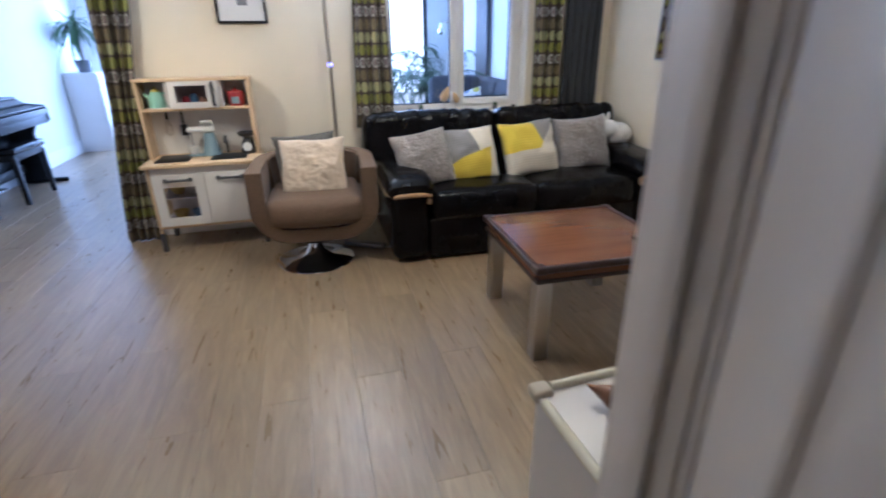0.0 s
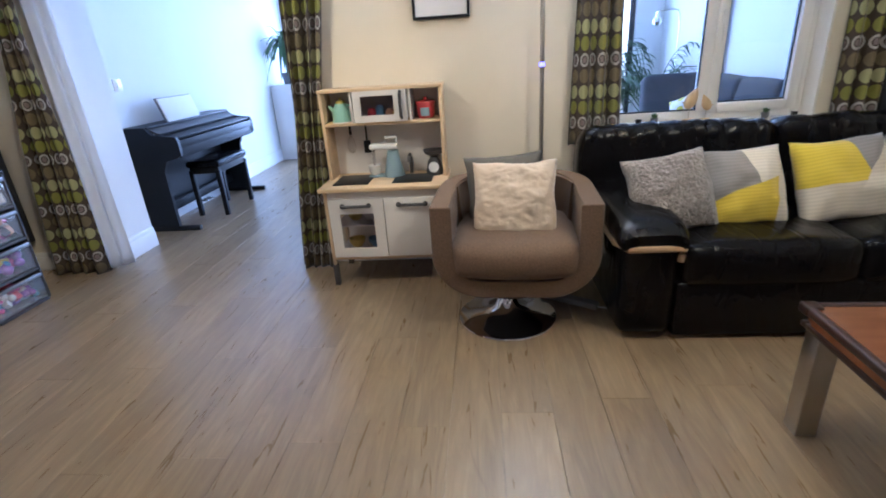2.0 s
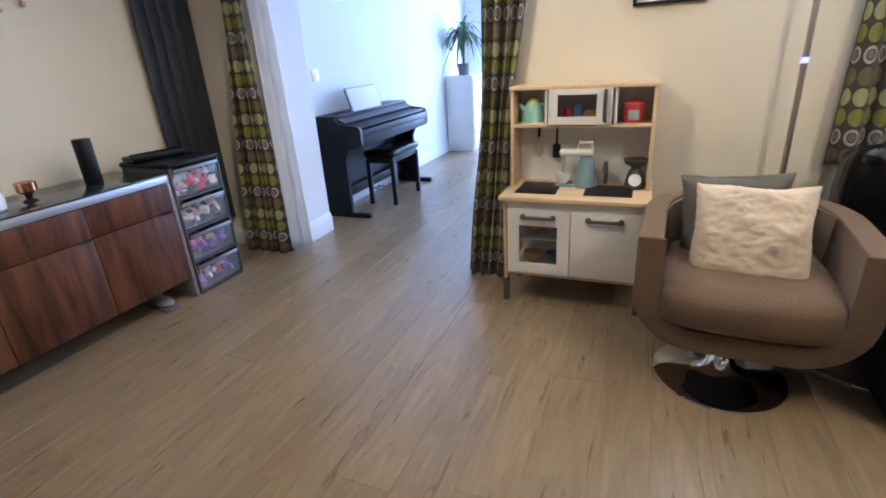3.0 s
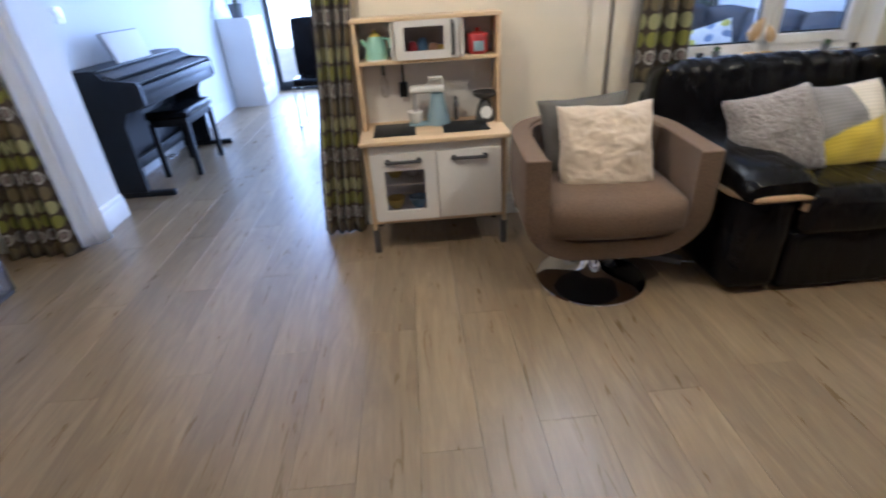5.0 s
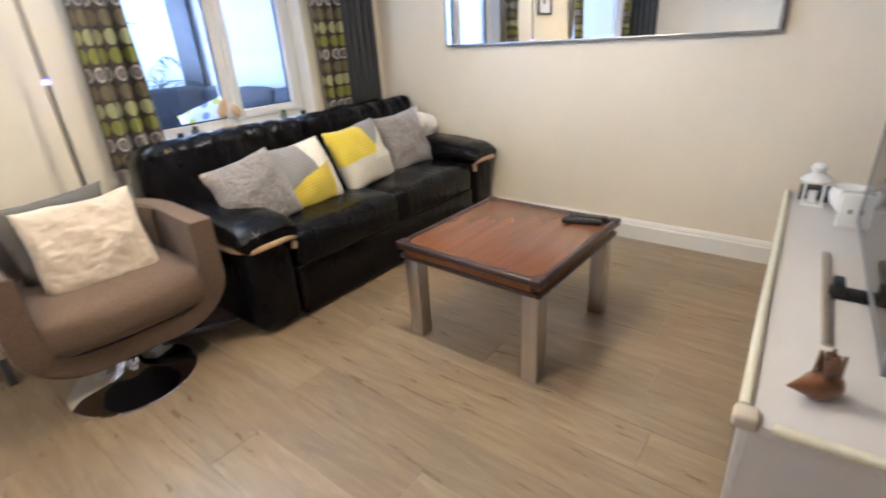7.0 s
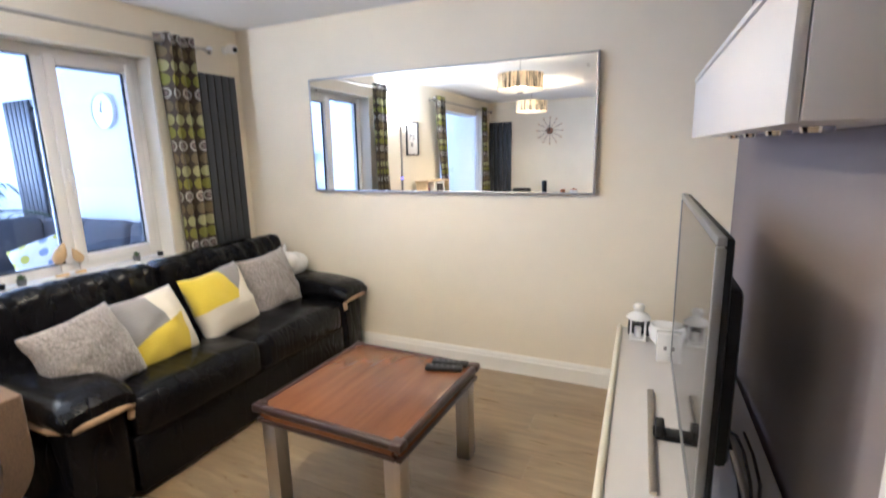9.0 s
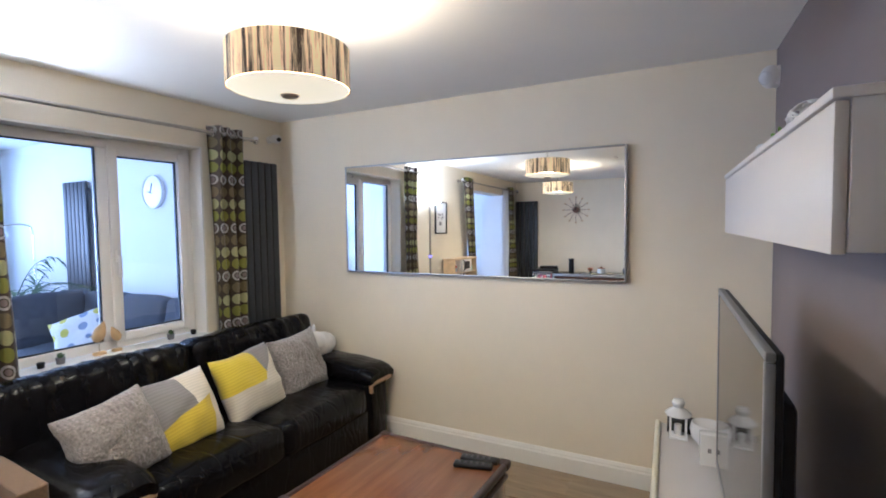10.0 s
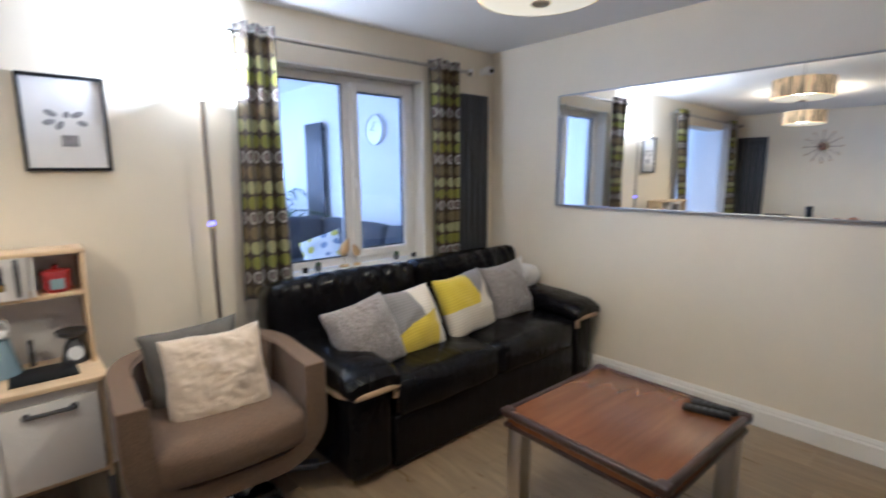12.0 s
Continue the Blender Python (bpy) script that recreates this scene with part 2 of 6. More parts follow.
UNDERLAY = mat("dark_joint", (0.05, 0.038, 0.028), 0.9, bump=0.0)
CURTAIN = curtain_material()
LINING = thin_cloth(mat("curtain_lining", (0.84, 0.83, 0.82), 0.9, var=0.05, bump=0.15, bscale=400))
LEATHER = leather_material("black_leather", (0.005, 0.0048, 0.0055), 0.21, var=0.25, scale=5, bump=0.2, bscale=120, dist=0.0015, rvar=0.08)
TANPIPE = mat("tan_piping", (0.36, 0.24, 0.13), 0.6, var=0.15, scale=20)
TAUPE = mat("taupe_fabric", (0.142, 0.090, 0.052), 0.9, var=0.24, scale=150, bump=0.5, bscale=420, sheen=0.08, dist=0.002)
FLEECE = mat("cream_fleece", (0.62, 0.51, 0.38), 0.95, var=0.07, scale=7, bump=0.6, bscale=30, sheen=0.4, dist=0.011)
# teddy: the fine colour mottling paints in the shade between the curls
GREYFUR = mat("grey_teddy", (0.29, 0.258, 0.240), 0.95, var=0.38, scale=85, bump=1.0, bscale=75, sheen=0.5, dist=0.015)
GREYCLOTH = mat("grey_cloth", (0.115, 0.105, 0.09), 0.9, var=0.1, scale=20, bump=0.3, bscale=400)
PATCH_A = patch_material("patchwork_a", [(-1.0, -0.28, -0.767, (0.27, 0.255, 0.25)), (0.29, -1.0, -0.33, (0.66, 0.50, 0.02)), (1.0, -0.177, 0.763, (0.72, 0.66, 0.53))], (0.76, 0.70, 0.58))
PATCH_B = patch_material("patchwork_b", [(0.0, 1.0, 0.45, (0.68, 0.53, 0.02)), (1.0, 0.31, 0.86, (0.27, 0.255, 0.25)), (1.3, -1.0, 0.34, (0.76, 0.70, 0.58)),
                         (-0.1, -1.0, -0.42, (0.66, 0.60, 0.49))], (0.66, 0.60, 0.49))
CHROME = mat("chrome", (0.78, 0.78, 0.78), 0.08, 1.0, var=0.03, bump=0.0)
DARKCHROME = mat("polished_chrome", (0.86, 0.86, 0.87), 0.05, 1.0, var=0.03, bump=0.0)
STEEL = mat("brushed_steel", (0.50, 0.46, 0.40), 0.34, 1.0, var=0.08, scale=30, bump=0.1, bscale=200, stretch=(1, 1, 0.05))
ALU = mat("aluminium", (0.42, 0.42, 0.43), 0.4, 0.8, var=0.05, bump=0.03)
BIRCH = mat("birch_ply", (0.66, 0.49, 0.29), 0.5, var=0.12, scale=9, bump=0.05, bscale=60, stretch=(0.4, 2, 2))
WHITELAM = mat("white_laminate", (0.76, 0.73, 0.69), 0.32, var=0.02, scale=4, bump=0.02)
GLOSSW = mat("white_high_gloss", (0.62, 0.59, 0.565), 0.36, var=0.02, scale=3, bump=0.0, coat=0.0)
DARKGREY = mat("dark_grey_plastic", (0.06, 0.057, 0.058), 0.45, var=0.1, scale=12)
BLACKP = mat("black_plastic", (0.009, 0.009, 0.0095), 0.42, var=0.15, scale=9, bump=0.03)
BLACKP.node_tree.nodes["Principled BSDF"].inputs["Specular IOR Level"].default_value = 0.25
ANTHRA = mat("anthracite_steel", (0.035, 0.037, 0.042), 0.45, 0.2, var=0.06, bump=0.05, bscale=400)
CHERRY = mat("cherry_veneer", (0.170, 0.066, 0.024), 0.26, var=0.2, scale=6, bump=0.02, bscale=50, stretch=(0.35, 4, 1), coat=0.0)
DARKRIM = mat("dark_stained_edge", (0.040, 0.018, 0.012), 0.36, var=0.3, scale=14, bump=0.05)
WALNUT = mat("walnut_veneer", (0.055, 0.017, 0.007), 0.48, var=0.6, scale=4.2, bump=0.04, bscale=70, stretch=(1, 3.8, 0.45), second=(0.150, 0.056, 0.021))
WALNUT.node_tree.nodes["Principled BSDF"].inputs["Specular IOR Level"].default_value = 0.25
BLACKGLASS = mat("black_glass", (0.03, 0.03, 0.032), 0.16, var=0.05, bump=0.0, coat=0.3)
MIRROR = mat("mirror_silver", (0.93, 0.94, 0.93), 0.0, 1.0, var=0.0, bump=0.0, rvar=0.0)
MIRROR.node_tree.nodes["Principled BSDF"].inputs["Roughness"].default_value = 0.0
SCREEN = mat("tv_screen", (0.03, 0.025, 0.021), 0.06, var=0.02, bump=0.0, rvar=0.0)
SCREEN.node_tree.nodes["Principled BSDF"].inputs["Specular IOR Level"].default_value = 0.22
SILVER = mat("silver_plastic", (0.22, 0.22, 0.225), 0.35, 0.5, var=0.05, bump=0.02)
FOAM = mat("cream_foam", (0.72, 0.68, 0.53), 0.75, var=0.06, scale=14, bump=0.2, bscale=160)
BEIGEP = mat("beige_rubber", (0.52, 0.46, 0.36), 0.7, var=0.08, scale=14)
GLASS = pane_material()
DIFFUSER = mat("lit_diffuser", (1.0, 0.80, 0.46), 0.5, var=0.0, bump=0.0, emit=0.8)
BRIGHTSKY = mat("bright_haze", (1.0, 0.985, 0.96), 0.9, var=0.0, bump=0.0, emit=2.6)
UPGLOW = mat("lit_bowl_glass", (1.0, 0.92, 0.78), 0.5, var=0.0, bump=0.0, emit=6.0)
LEDBLUE = mat("blue_led", (0.25, 0.2, 1.0), 0.5, var=0.0, bump=0.0, emit=4.0)
LEDGREEN = mat("green_led", (0.2, 1.0, 0.15), 0.5, var=0.0, bump=0.0, emit=2.5)
SHADE = shade_material()
CLEARP = mat("clear_plastic", (0.80, 0.80, 0.82), 0.12, var=0.02, bump=0.0, trans=0.92)
LIGHTWOOD = mat("pale_turned_wood", (0.58, 0.40, 0.20), 0.5, var=0.2, scale=25, stretch=(1, 1, 0.3))
BROWNWOOD = mat("varnished_brown_wood", (0.17, 0.072, 0.028), 0.3, var=0.35, scale=22, coat=0.3)
COPPER = mat("copper", (0.70, 0.32, 0.16), 0.2, 1.0, var=0.05, bump=0.0)
WHITECER = mat("white_ceramic", (0.80, 0.79, 0.77), 0.2, var=0.02, bump=0.0, coat=0.3)
PLUSH = mat("white_plush", (0.78, 0.76, 0.73), 0.95, var=0.06, scale=30, bump=0.7, bscale=90, dist=0.008, sheen=0.4)
LEAF = mat("leaf_green", (0.055, 0.105, 0.035), 0.45, var=0.4, scale=9, bump=0.05)
TRUNKM = mat("plant_stem", (0.16, 0.11, 0.07), 0.85, var=0.3, scale=25, bump=0.5, bscale=60)
GREYPOT = mat("grey_pot", (0.14, 0.14, 0.15), 0.6, var=0.1)
MINT = mat("mint_plastic", (0.34, 0.60, 0.50), 0.35, var=0.05, bump=0.0)
YELLOWP = mat("yellow_plastic", (0.66, 0.58, 0.10), 0.4, var=0.05, bump=0.0)
REDP = mat("red_plastic", (0.36, 0.022, 0.025), 0.35, var=0.1, bump=0.0)
BLUEGREY = mat("blue_grey_plastic", (0.24, 0.33, 0.38), 0.45, var=0.05, bump=0.0)
PAPER = mat("white_paper", (0.80, 0.78, 0.75), 0.9, var=0.02, bump=0.02)
INK = mat("grey_ink", (0.27, 0.26, 0.26), 0.9, var=0.3, scale=40, bump=0.0)
SOFAGREY = mat("dark_grey_upholstery", (0.075, 0.078, 0.09), 0.95, var=0.15, scale=20, bump=0.3, bscale=500)
GRASS = mat("garden_paving", (0.42, 0.40, 0.37), 0.9, var=0.2, scale=2, bump=0.3, bscale=30)
TOYS = [mat("toy_pink", (0.70, 0.12, 0.36), 0.6), mat("toy_white", (0.78, 0.75, 0.72), 0.7), mat("toy_purple", (0.30, 0.10, 0.42), 0.6),
        mat("toy_peach", (0.75, 0.46, 0.32), 0.6), mat("toy_blue", (0.15, 0.35, 0.62), 0.6), mat("toy_yellow", (0.72, 0.55, 0.12), 0.6),
        mat("toy_black", (0.03, 0.03, 0.035), 0.6), mat("toy_red", (0.6, 0.05, 0.08), 0.6)]

# ---- mesh helpers ----


def B(sx, sy, sz, c=(0, 0, 0), bev=0.0, seg=2, r=(0, 0, 0)):
    """A box of that size about c, edges rounded, turned by r degrees about its own centre."""
    bm = bmesh.new()
    bmesh.ops.create_cube(bm, size=1)
    bmesh.ops.scale(bm, vec=(sx, sy, sz), verts=bm.verts)
    if bev:
        bmesh.ops.bevel(bm, geom=bm.edges[:], offset=min(bev, 0.49 * min(sx, sy, sz)), segments=seg, profile=0.5, affect="EDGES")
    bmesh.ops.transform(bm, matrix=pose(*c, *r), verts=bm.verts)
    return bm


def C(r1, h, c=(0, 0, 0), r2=None, seg=24, r=(0, 0, 0), bev=0.0):
    bm = bmesh.new()
    bmesh.ops.create_cone(bm, cap_ends=True, segments=seg, radius1=r1, radius2=r1 if r2 is None else r2, depth=h)
    if bev:
        bmesh.ops.bevel(bm, geom=[e for e in bm.edges if abs(e.verts[0].co.z - e.verts[1].co.z) < 1e-6], offset=bev, segments=2, profile=0.5, affect="EDGES")
    bmesh.ops.transform(bm, matrix=pose(*c, *r), verts=bm.verts)
    return bm


def ball(rx, ry, rz, c=(0, 0, 0), seg=16, r=(0, 0, 0)):
    bm = bmesh.new()
    bmesh.ops.create_uvsphere(bm, u_segments=seg, v_segments=max(6, seg // 2), radius=1)
    bmesh.ops.scale(bm, vec=(rx, ry, rz), verts=bm.verts)
    bmesh.ops.transform(bm, matrix=pose(*c, *r), verts=bm.verts)
    return bm


def lathe(prof, c=(0, 0, 0), seg=28):
    """Turned body from (radius, height) pairs."""
    bm = bmesh.new()
    rings = []
    for rr, z in prof:
        rings.append([bm.verts.new((rr * math.cos(2 * math.pi * i / seg), rr * math.sin(2 * math.pi * i / seg), z)) for i in range(seg)])
    for a, b in zip(rings, rings[1:]):
        for i in range(seg):
            bm.faces.new((a[i], a[(i + 1) % seg], b[(i + 1) % seg], b[i]))
    ring = prof[0] == prof[-1]
    if prof[0][0] > 1e-4 and not ring:
        bm.faces.new(rings[0][::-1])
    if prof[-1][0] > 1e-4 and not ring:
        bm.faces.new(rings[-1])
    bmesh.ops.remove_doubles(bm, verts=bm.verts, dist=1e-5)
    bmesh.ops.translate(bm, vec=c, verts=bm.verts)
    return bm


def tube(points, rad, seg=8, closed=False):
    """A round bar along points."""
    bm = bmesh.new()
    pts = [Vector(p) for p in points]
    rings = []
    n = len(pts)
    for i, p in enumerate(pts):
        a = pts[(i - 1) % n] if closed else pts[max(i - 1, 0)]
        b = pts[(i + 1) % n] if closed else pts[min(i + 1, n - 1)]
        d = (b - a).normalized()
        up = Vector((0, 0, 1)) if abs(d.z) < 0.95 else Vector((1, 0, 0))
        s = d.cross(up).normalized()
        t = s.cross(d)
        q = rad[i] if isinstance(rad, (list, tuple)) else rad
        rings.append([bm.verts.new(p + q * (math.cos(2 * math.pi * k / seg) * s + math.sin(2 * math.pi * k / seg) * t)) for k in range(seg)])
    pairs = list(zip(rings, rings[1:])) + ([(rings[-1], rings[0])] if closed else [])
    for a, b in pairs:
        for k in range(seg):
            bm.faces.new((a[k], a[(k + 1) % seg], b[(k + 1) % seg], b[k]))
    if not closed:
        bm.faces.new(rings[0][::-1])
        bm.faces.new(rings[-1])
    bmesh.ops.recalc_face_normals(bm, faces=bm.faces)
    return bm


def merge(*bms):
    out = bmesh.new()
    for b in bms:
        me = bpy.data.meshes.new("tmp")
        b.to_mesh(me)
        b.free()
        out.from_mesh(me)
        bpy.data.meshes.remove(me)
    return out


def grid_solid(rows, close_u=False):
    """Skin over rows of points, all rows of one length."""
    bm = bmesh.new()
    vs = [[bm.verts.new(p) for p in row] for row in rows]
    for a, b in zip(vs, vs[1:]):
        k = len(a)
        for i in range(k if close_u else k - 1):
            bm.faces.new((a[i], a[(i + 1) % k], b[(i + 1) % k], b[i]))
    return bm


def frame_ring(x0, x1, z0, z1, hx0, hx1, hz0, hz1, y0, y1):
    """A flat frame round one opening, in the xz plane, as one closed body."""
    out = [(x0, z0), (x1, z0), (x1, z1), (x0, z1)]
    ins = [(hx0, hz0), (hx1, hz0), (hx1, hz1), (hx0, hz1)]
    bm = grid_solid([[Vector((x, y, z)) for x, z in loop] for y, loop in ((y0, out), (y0, ins), (y1, ins), (y1, out), (y0, out))], close_u=True)
    bmesh.ops.remove_doubles(bm, verts=bm.verts, dist=1e-5)
    bmesh.ops.recalc_face_normals(bm, faces=bm.faces)
    return bm


def turned(bm, m):
    bmesh.ops.transform(bm, matrix=m, verts=bm.verts)
    return bm


def finish(name, bm, material, smooth=38, fix=True):
    if fix:
        bmesh.ops.recalc_face_normals(bm, faces=bm.faces)
    me = bpy.data.meshes.new(name)
    bm.to_mesh(me)
    bm.free()
    me.materials.append(material)
    for p in me.polygons:
        p.use_smooth = True
    me.set_sharp_from_angle(angle=radians(smooth))
    return me


def part(name, bm, material, parent=None, label="", smooth=38, fix=True):
    ob = new(name, finish(name, bm, material, smooth, fix))
    if parent:
        ob.parent = parent
    return tagged(ob, label)


def thing(name, label, category, at=(0, 0, 0), rz=0, group="", kind=""):
    ob = new(name)
    ob.empty_display_size = 0.1
    ob.matrix_world = pose(*at, 0, 0, rz)
    return tagged(ob, label, category, group, kind)


def solo(name, bm, material, label, category, at=(0, 0, 0), rz=0, rx=0, ry=0, group="", kind="", smooth=38, fix=True):
    ob = new(name, finish(name, bm, material, smooth, fix))
    ob.matrix_world = pose(*at, rx, ry, rz)
    return tagged(ob, label, category, group, kind)


def structure(name, bm, material, label, category, smooth=38):
    return solo(name, bm, material, label, category, kind="structure", smooth=smooth)


def slab(x0, x1, y0, y1, z0, z1, bev=0.0):
    return B(x1 - x0, y1 - y0, z1 - z0, ((x0 + x1) / 2, (y0 + y1) / 2, (z0 + z1) / 2), bev)


def cushion(w, h, t, seed=0, n=18, puff=0.46, ripple=0.006, fluff=""):
    """A stuffed square cushion in the xz plane, with pinched corners and uneven stuffing."""
    rnd = random.Random(seed)
    ox, oy = rnd.uniform(0, 50), rnd.uniform(0, 50)
    bm = bmesh.new()
    lay = bm.loops.layers.uv.new("UVMap")
    sides = []
    for s in (-1, 1):
        g = []
        for i in range(n + 1):
            row = []
            for j in range(n + 1):
                u, v = 2 * i / n - 1, 2 * j / n - 1
                f = (max(0.0, 1 - abs(u) ** 2.6) * max(0.0, 1 - abs(v) ** 2.6)) ** puff
                corner = 1 - 0.012 * abs(u * v) ** 5
                pinch = corner - 0.085 * (1 - abs(u) ** 2) * (abs(v) ** 3)
                pinch2 = corner - 0.085 * (1 - abs(v) ** 2) * (abs(u) ** 3)
                q = noise.noise(Vector((u * 2.2 + ox, v * 2.2 + oy, s * 3))) * ripple * 3 + noise.noise(Vector((u * 6 + ox, v * 6, s))) * ripple
                rough = min(1.0, 3 * f)
                if fluff == "bobbles":
                    q += 0.017 * abs(noise.noise(Vector((u * 20 + ox, v * 20 + oy, s)))) * rough
                elif fluff == "waves":
                    q += (0.005 * noise.noise(Vector((u * 5 + ox, v * 11 + oy, s))) + 0.004 * noise.noise(Vector((u * 14, v * 22, s)))) * rough
                wob = 0.010 * noise.noise(Vector((u * 1.7 + ox, v * 1.7, 5))), 0.010 * noise.noise(Vector((u * 1.7, v * 1.7 + oy, 9)))
                fray = 0.004 * noise.noise(Vector((u * 15 + ox, v * 15, 2))) if fluff else 0.0
                row.append(Vector((u * (w / 2 * pinch2 + fray) + wob[0], s * (t / 2 * f + q * f), v * (h / 2 * pinch + fray) + wob[1])))
            g.append(row)
        sides.append(g)
    cache = {}

    def vert(s, i, j):
        edge = i in (0, n) or j in (0, n)
        k = (0 if edge else s, i, j)
        if k not in cache:
            cache[k] = bm.verts.new(sides[s][i][j])
        return cache[k]
    for s in (0, 1):
        for i in range(n):
            for j in range(n):
                q = [(i, j), (i + 1, j), (i + 1, j + 1), (i, j + 1)]
                if s == 1:
                    q.reverse()
                fc = bm.faces.new([vert(s, *ij) for ij in q])
                for lp, (a, b) in zip(fc.loops, q):
                    lp[lay].uv = (a / n, b / n)
    return bm


def soft_box(w, d, h, c=(0, 0, 0), bev=0.06, puff=0.02, amp=0.006, freq=5.0, cuts=10, seed=0):
    """An upholstered block: rounded, bulging and slightly creased."""
    bm = B(w, d, h, (0, 0, 0), bev, 4)
    bmesh.ops.subdivide_edges(bm, edges=[e for e in bm.edges if e.calc_length() > max(w, d, h) / 6], cuts=cuts, use_grid_fill=True)
    for v in bm.verts:
        x, y, z = v.co
        k = Vector((x / w * 2, y / d * 2, z / h * 2))
        out = Vector((k.x * max(0, 1 - k.y ** 2) * max(0, 1 - k.z ** 2), k.y * max(0, 1 - k.x ** 2) * max(0, 1 - k.z ** 2),
                      k.z * max(0, 1 - k.x ** 2) * max(0, 1 - k.y ** 2)))
        s = noise.noise(Vector((x * freq + seed, y * freq, z * freq)))
        v.co += out * puff * 2 + out.normalized() * s * amp if out.length > 1e-6 else out
    bmesh.ops.translate(bm, vec=c, verts=bm.verts)
    return bm

# ---- structure ----
XW, XE, YS, YN, ZC = -3.12, 2.65, 3.32, 6.68, 2.345
YF, XP = 11.40, -2.78  # far glazed wall and piano wall of the garden room
T = 0.12
floor = structure("floor", slab(XW - 0.2, XE + 0.2, 1.3, YF + 0.2, -0.10, -0.012), UNDERLAY, "grey-brown oak laminate plank floor", "floor")
structure("wall_east", slab(XE, XE + T, YS - T, YF + 0.2, 0, ZC), CREAM, "cream painted wall", "wall")
structure("wall_west", slab(XW - T, XW, YS - T, YN, 0, ZC), CREAM, "cream painted wall", "wall")
DX0, DX1, DH = -0.17, 0.615, 2.02
SKEW = pose(1.62, 3.60, 0, 0, 0, 2.7) @ pose(-1.62, -3.60, 0)
TVSKEW_SLAB = turned(slab(DX1 + 0.02, XE + 0.06, YS - T, YS, 0, ZC), SKEW)
structure("wall_south", merge(slab(XW - T, DX0 - 0.03, YS - T, YS, 0, ZC), TVSKEW_SLAB,
          slab(DX0 - 0.03, DX1 + 0.03, YS - T, YS, DH + 0.03, ZC)), MAUVE, "grey-mauve painted feature wall", "wall")
# wall between living room and garden room, with the wide opening and the window opening
OX0, OX1, OH = -2.52, -0.98, 2.08
WX0, WX1, WZ0, WZ1 = 0.81, 1.94, 0.77, 2.06
YB = 6.90
structure("wall_north", merge(slab(XW - T, OX0, YN, YB, 0, ZC), slab(OX0, OX1, YN, YB, OH, ZC), slab(OX1, WX0, YN, YB, 0, ZC),
          slab(WX0, WX1, YN, YB, 0, WZ0), slab(WX0, WX1, YN, YB, WZ1, ZC), slab(WX1, XE, YN, YB, 0, ZC)), CREAM, "cream painted wall with window and opening", "wall")
# white lining of the opening and the garden room's walls
structure("wall_garden_room", merge(slab(OX1, WX0, YB, YB + 0.02, 0, 2.5), slab(WX1, XE, YB, YB + 0.02, 0, 2.5), slab(WX0, WX1, YB, YB + 0.02, WZ1, 2.5),
          slab(WX0, WX1, YB, YB + 0.02, 0, WZ0), slab(OX0, OX1, YB, YB + 0.02, OH, 2.5)), EXTWHITE, "white plastered wall", "wall")
YP = 7.11
structure("wall_piano", slab(XP - 0.3, XP, YP, YF + 0.2, 0, 2.5), EXTWHITE, "white plastered wall behind the piano", "wall")
structure("wall_pier", slab(XP - 0.3, OX0 - 0.02, YB, YP, 0, 2.5), EXTWHITE, "white plastered pier", "wall")
structure("wall_opening_lining", slab(OX0 - 0.02, OX0 + 0.004, YN + 0.02, YP, 0, 2.5), EXTWHITE, "white plastered side of the opening", "wall")
structure("wall_garden_east", slab(XE - 0.02, XE, YB + 0.02, YF + 0.2, 0, 2.5), EXTWHITE, "white plastered wall", "wall")
structure("ceiling", slab(XW - T, XE + T, YS - T, YB, ZC, ZC + 0.12), CEIL, "white painted ceiling", "ceiling")
structure("ceiling_garden", slab(XP - 0.3, XE + T, YB, YF + 0.3, 2.5, 2.6), EXTWHITE, "white garden-room ceiling", "ceiling")
# hall behind the camera
structure("wall_hall", merge(slab(-0.75, -0.65, 1.3, YS - T, 0, ZC), slab(1.25, 1.35, 1.3, YS - T, 0, ZC), slab(-0.75, 1.35, 1.2, 1.3, 0, ZC)), CREAM, "cream hall wall", "wall")
structure("ceiling_hall", slab(-0.75, 1.35, 1.2, YS - T, ZC, ZC + 0.1), CEIL, "white hall ceiling", "ceiling")

# far glazed wall: dark frames round tall panes
GX0, GX1, GH = -2.45, 2.25, 2.2
structure("wall_far", merge(slab(XP - 0.3, GX0, YF, YF + 0.2, 0, 2.5), slab(GX1, XE, YF, YF + 0.2, 0, 2.5), slab(GX0, GX1, YF, YF + 0.2, GH, 2.5)), EXTWHITE, "white plastered far wall", "wall")
glz = thing("window_garden", "anthracite framed glazed garden doors", "window", kind="structure")
N_LEAF = 5
lw = (GX1 - GX0) / N_LEAF
for i in range(N_LEAF):
    a, b = GX0 + i * lw, GX0 + (i + 1) * lw
    fr = part("window_frame", merge(slab(a, a + 0.06, YF + 0.05, YF + 0.12, 0, GH, 0.004), slab(b - 0.06, b, YF + 0.05, YF + 0.12, 0, GH, 0.004),
              slab(a + 0.06, b - 0.06, YF + 0.05, YF + 0.12, 0, 0.11, 0.004), slab(a + 0.06, b - 0.06, YF + 0.05, YF + 0.12, GH - 0.07, GH, 0.004)), ANTHRA, glz)
    pane = part("pane", slab(a + 0.06, b - 0.06, YF + 0.08, YF + 0.09, 0.11, GH - 0.07), GLASS, glz)
    pane.visible_shadow = False
structure("backdrop", slab(-14, 14, 19.0, 19.2, -0.12, 9), BRIGHTSKY, "bright hazy daylight beyond the garden", "sky")
structure("ground", slab(-400, 400, YF + 0.2, 600, -0.4, -0.12), GRASS, "pale garden paving", "ground")

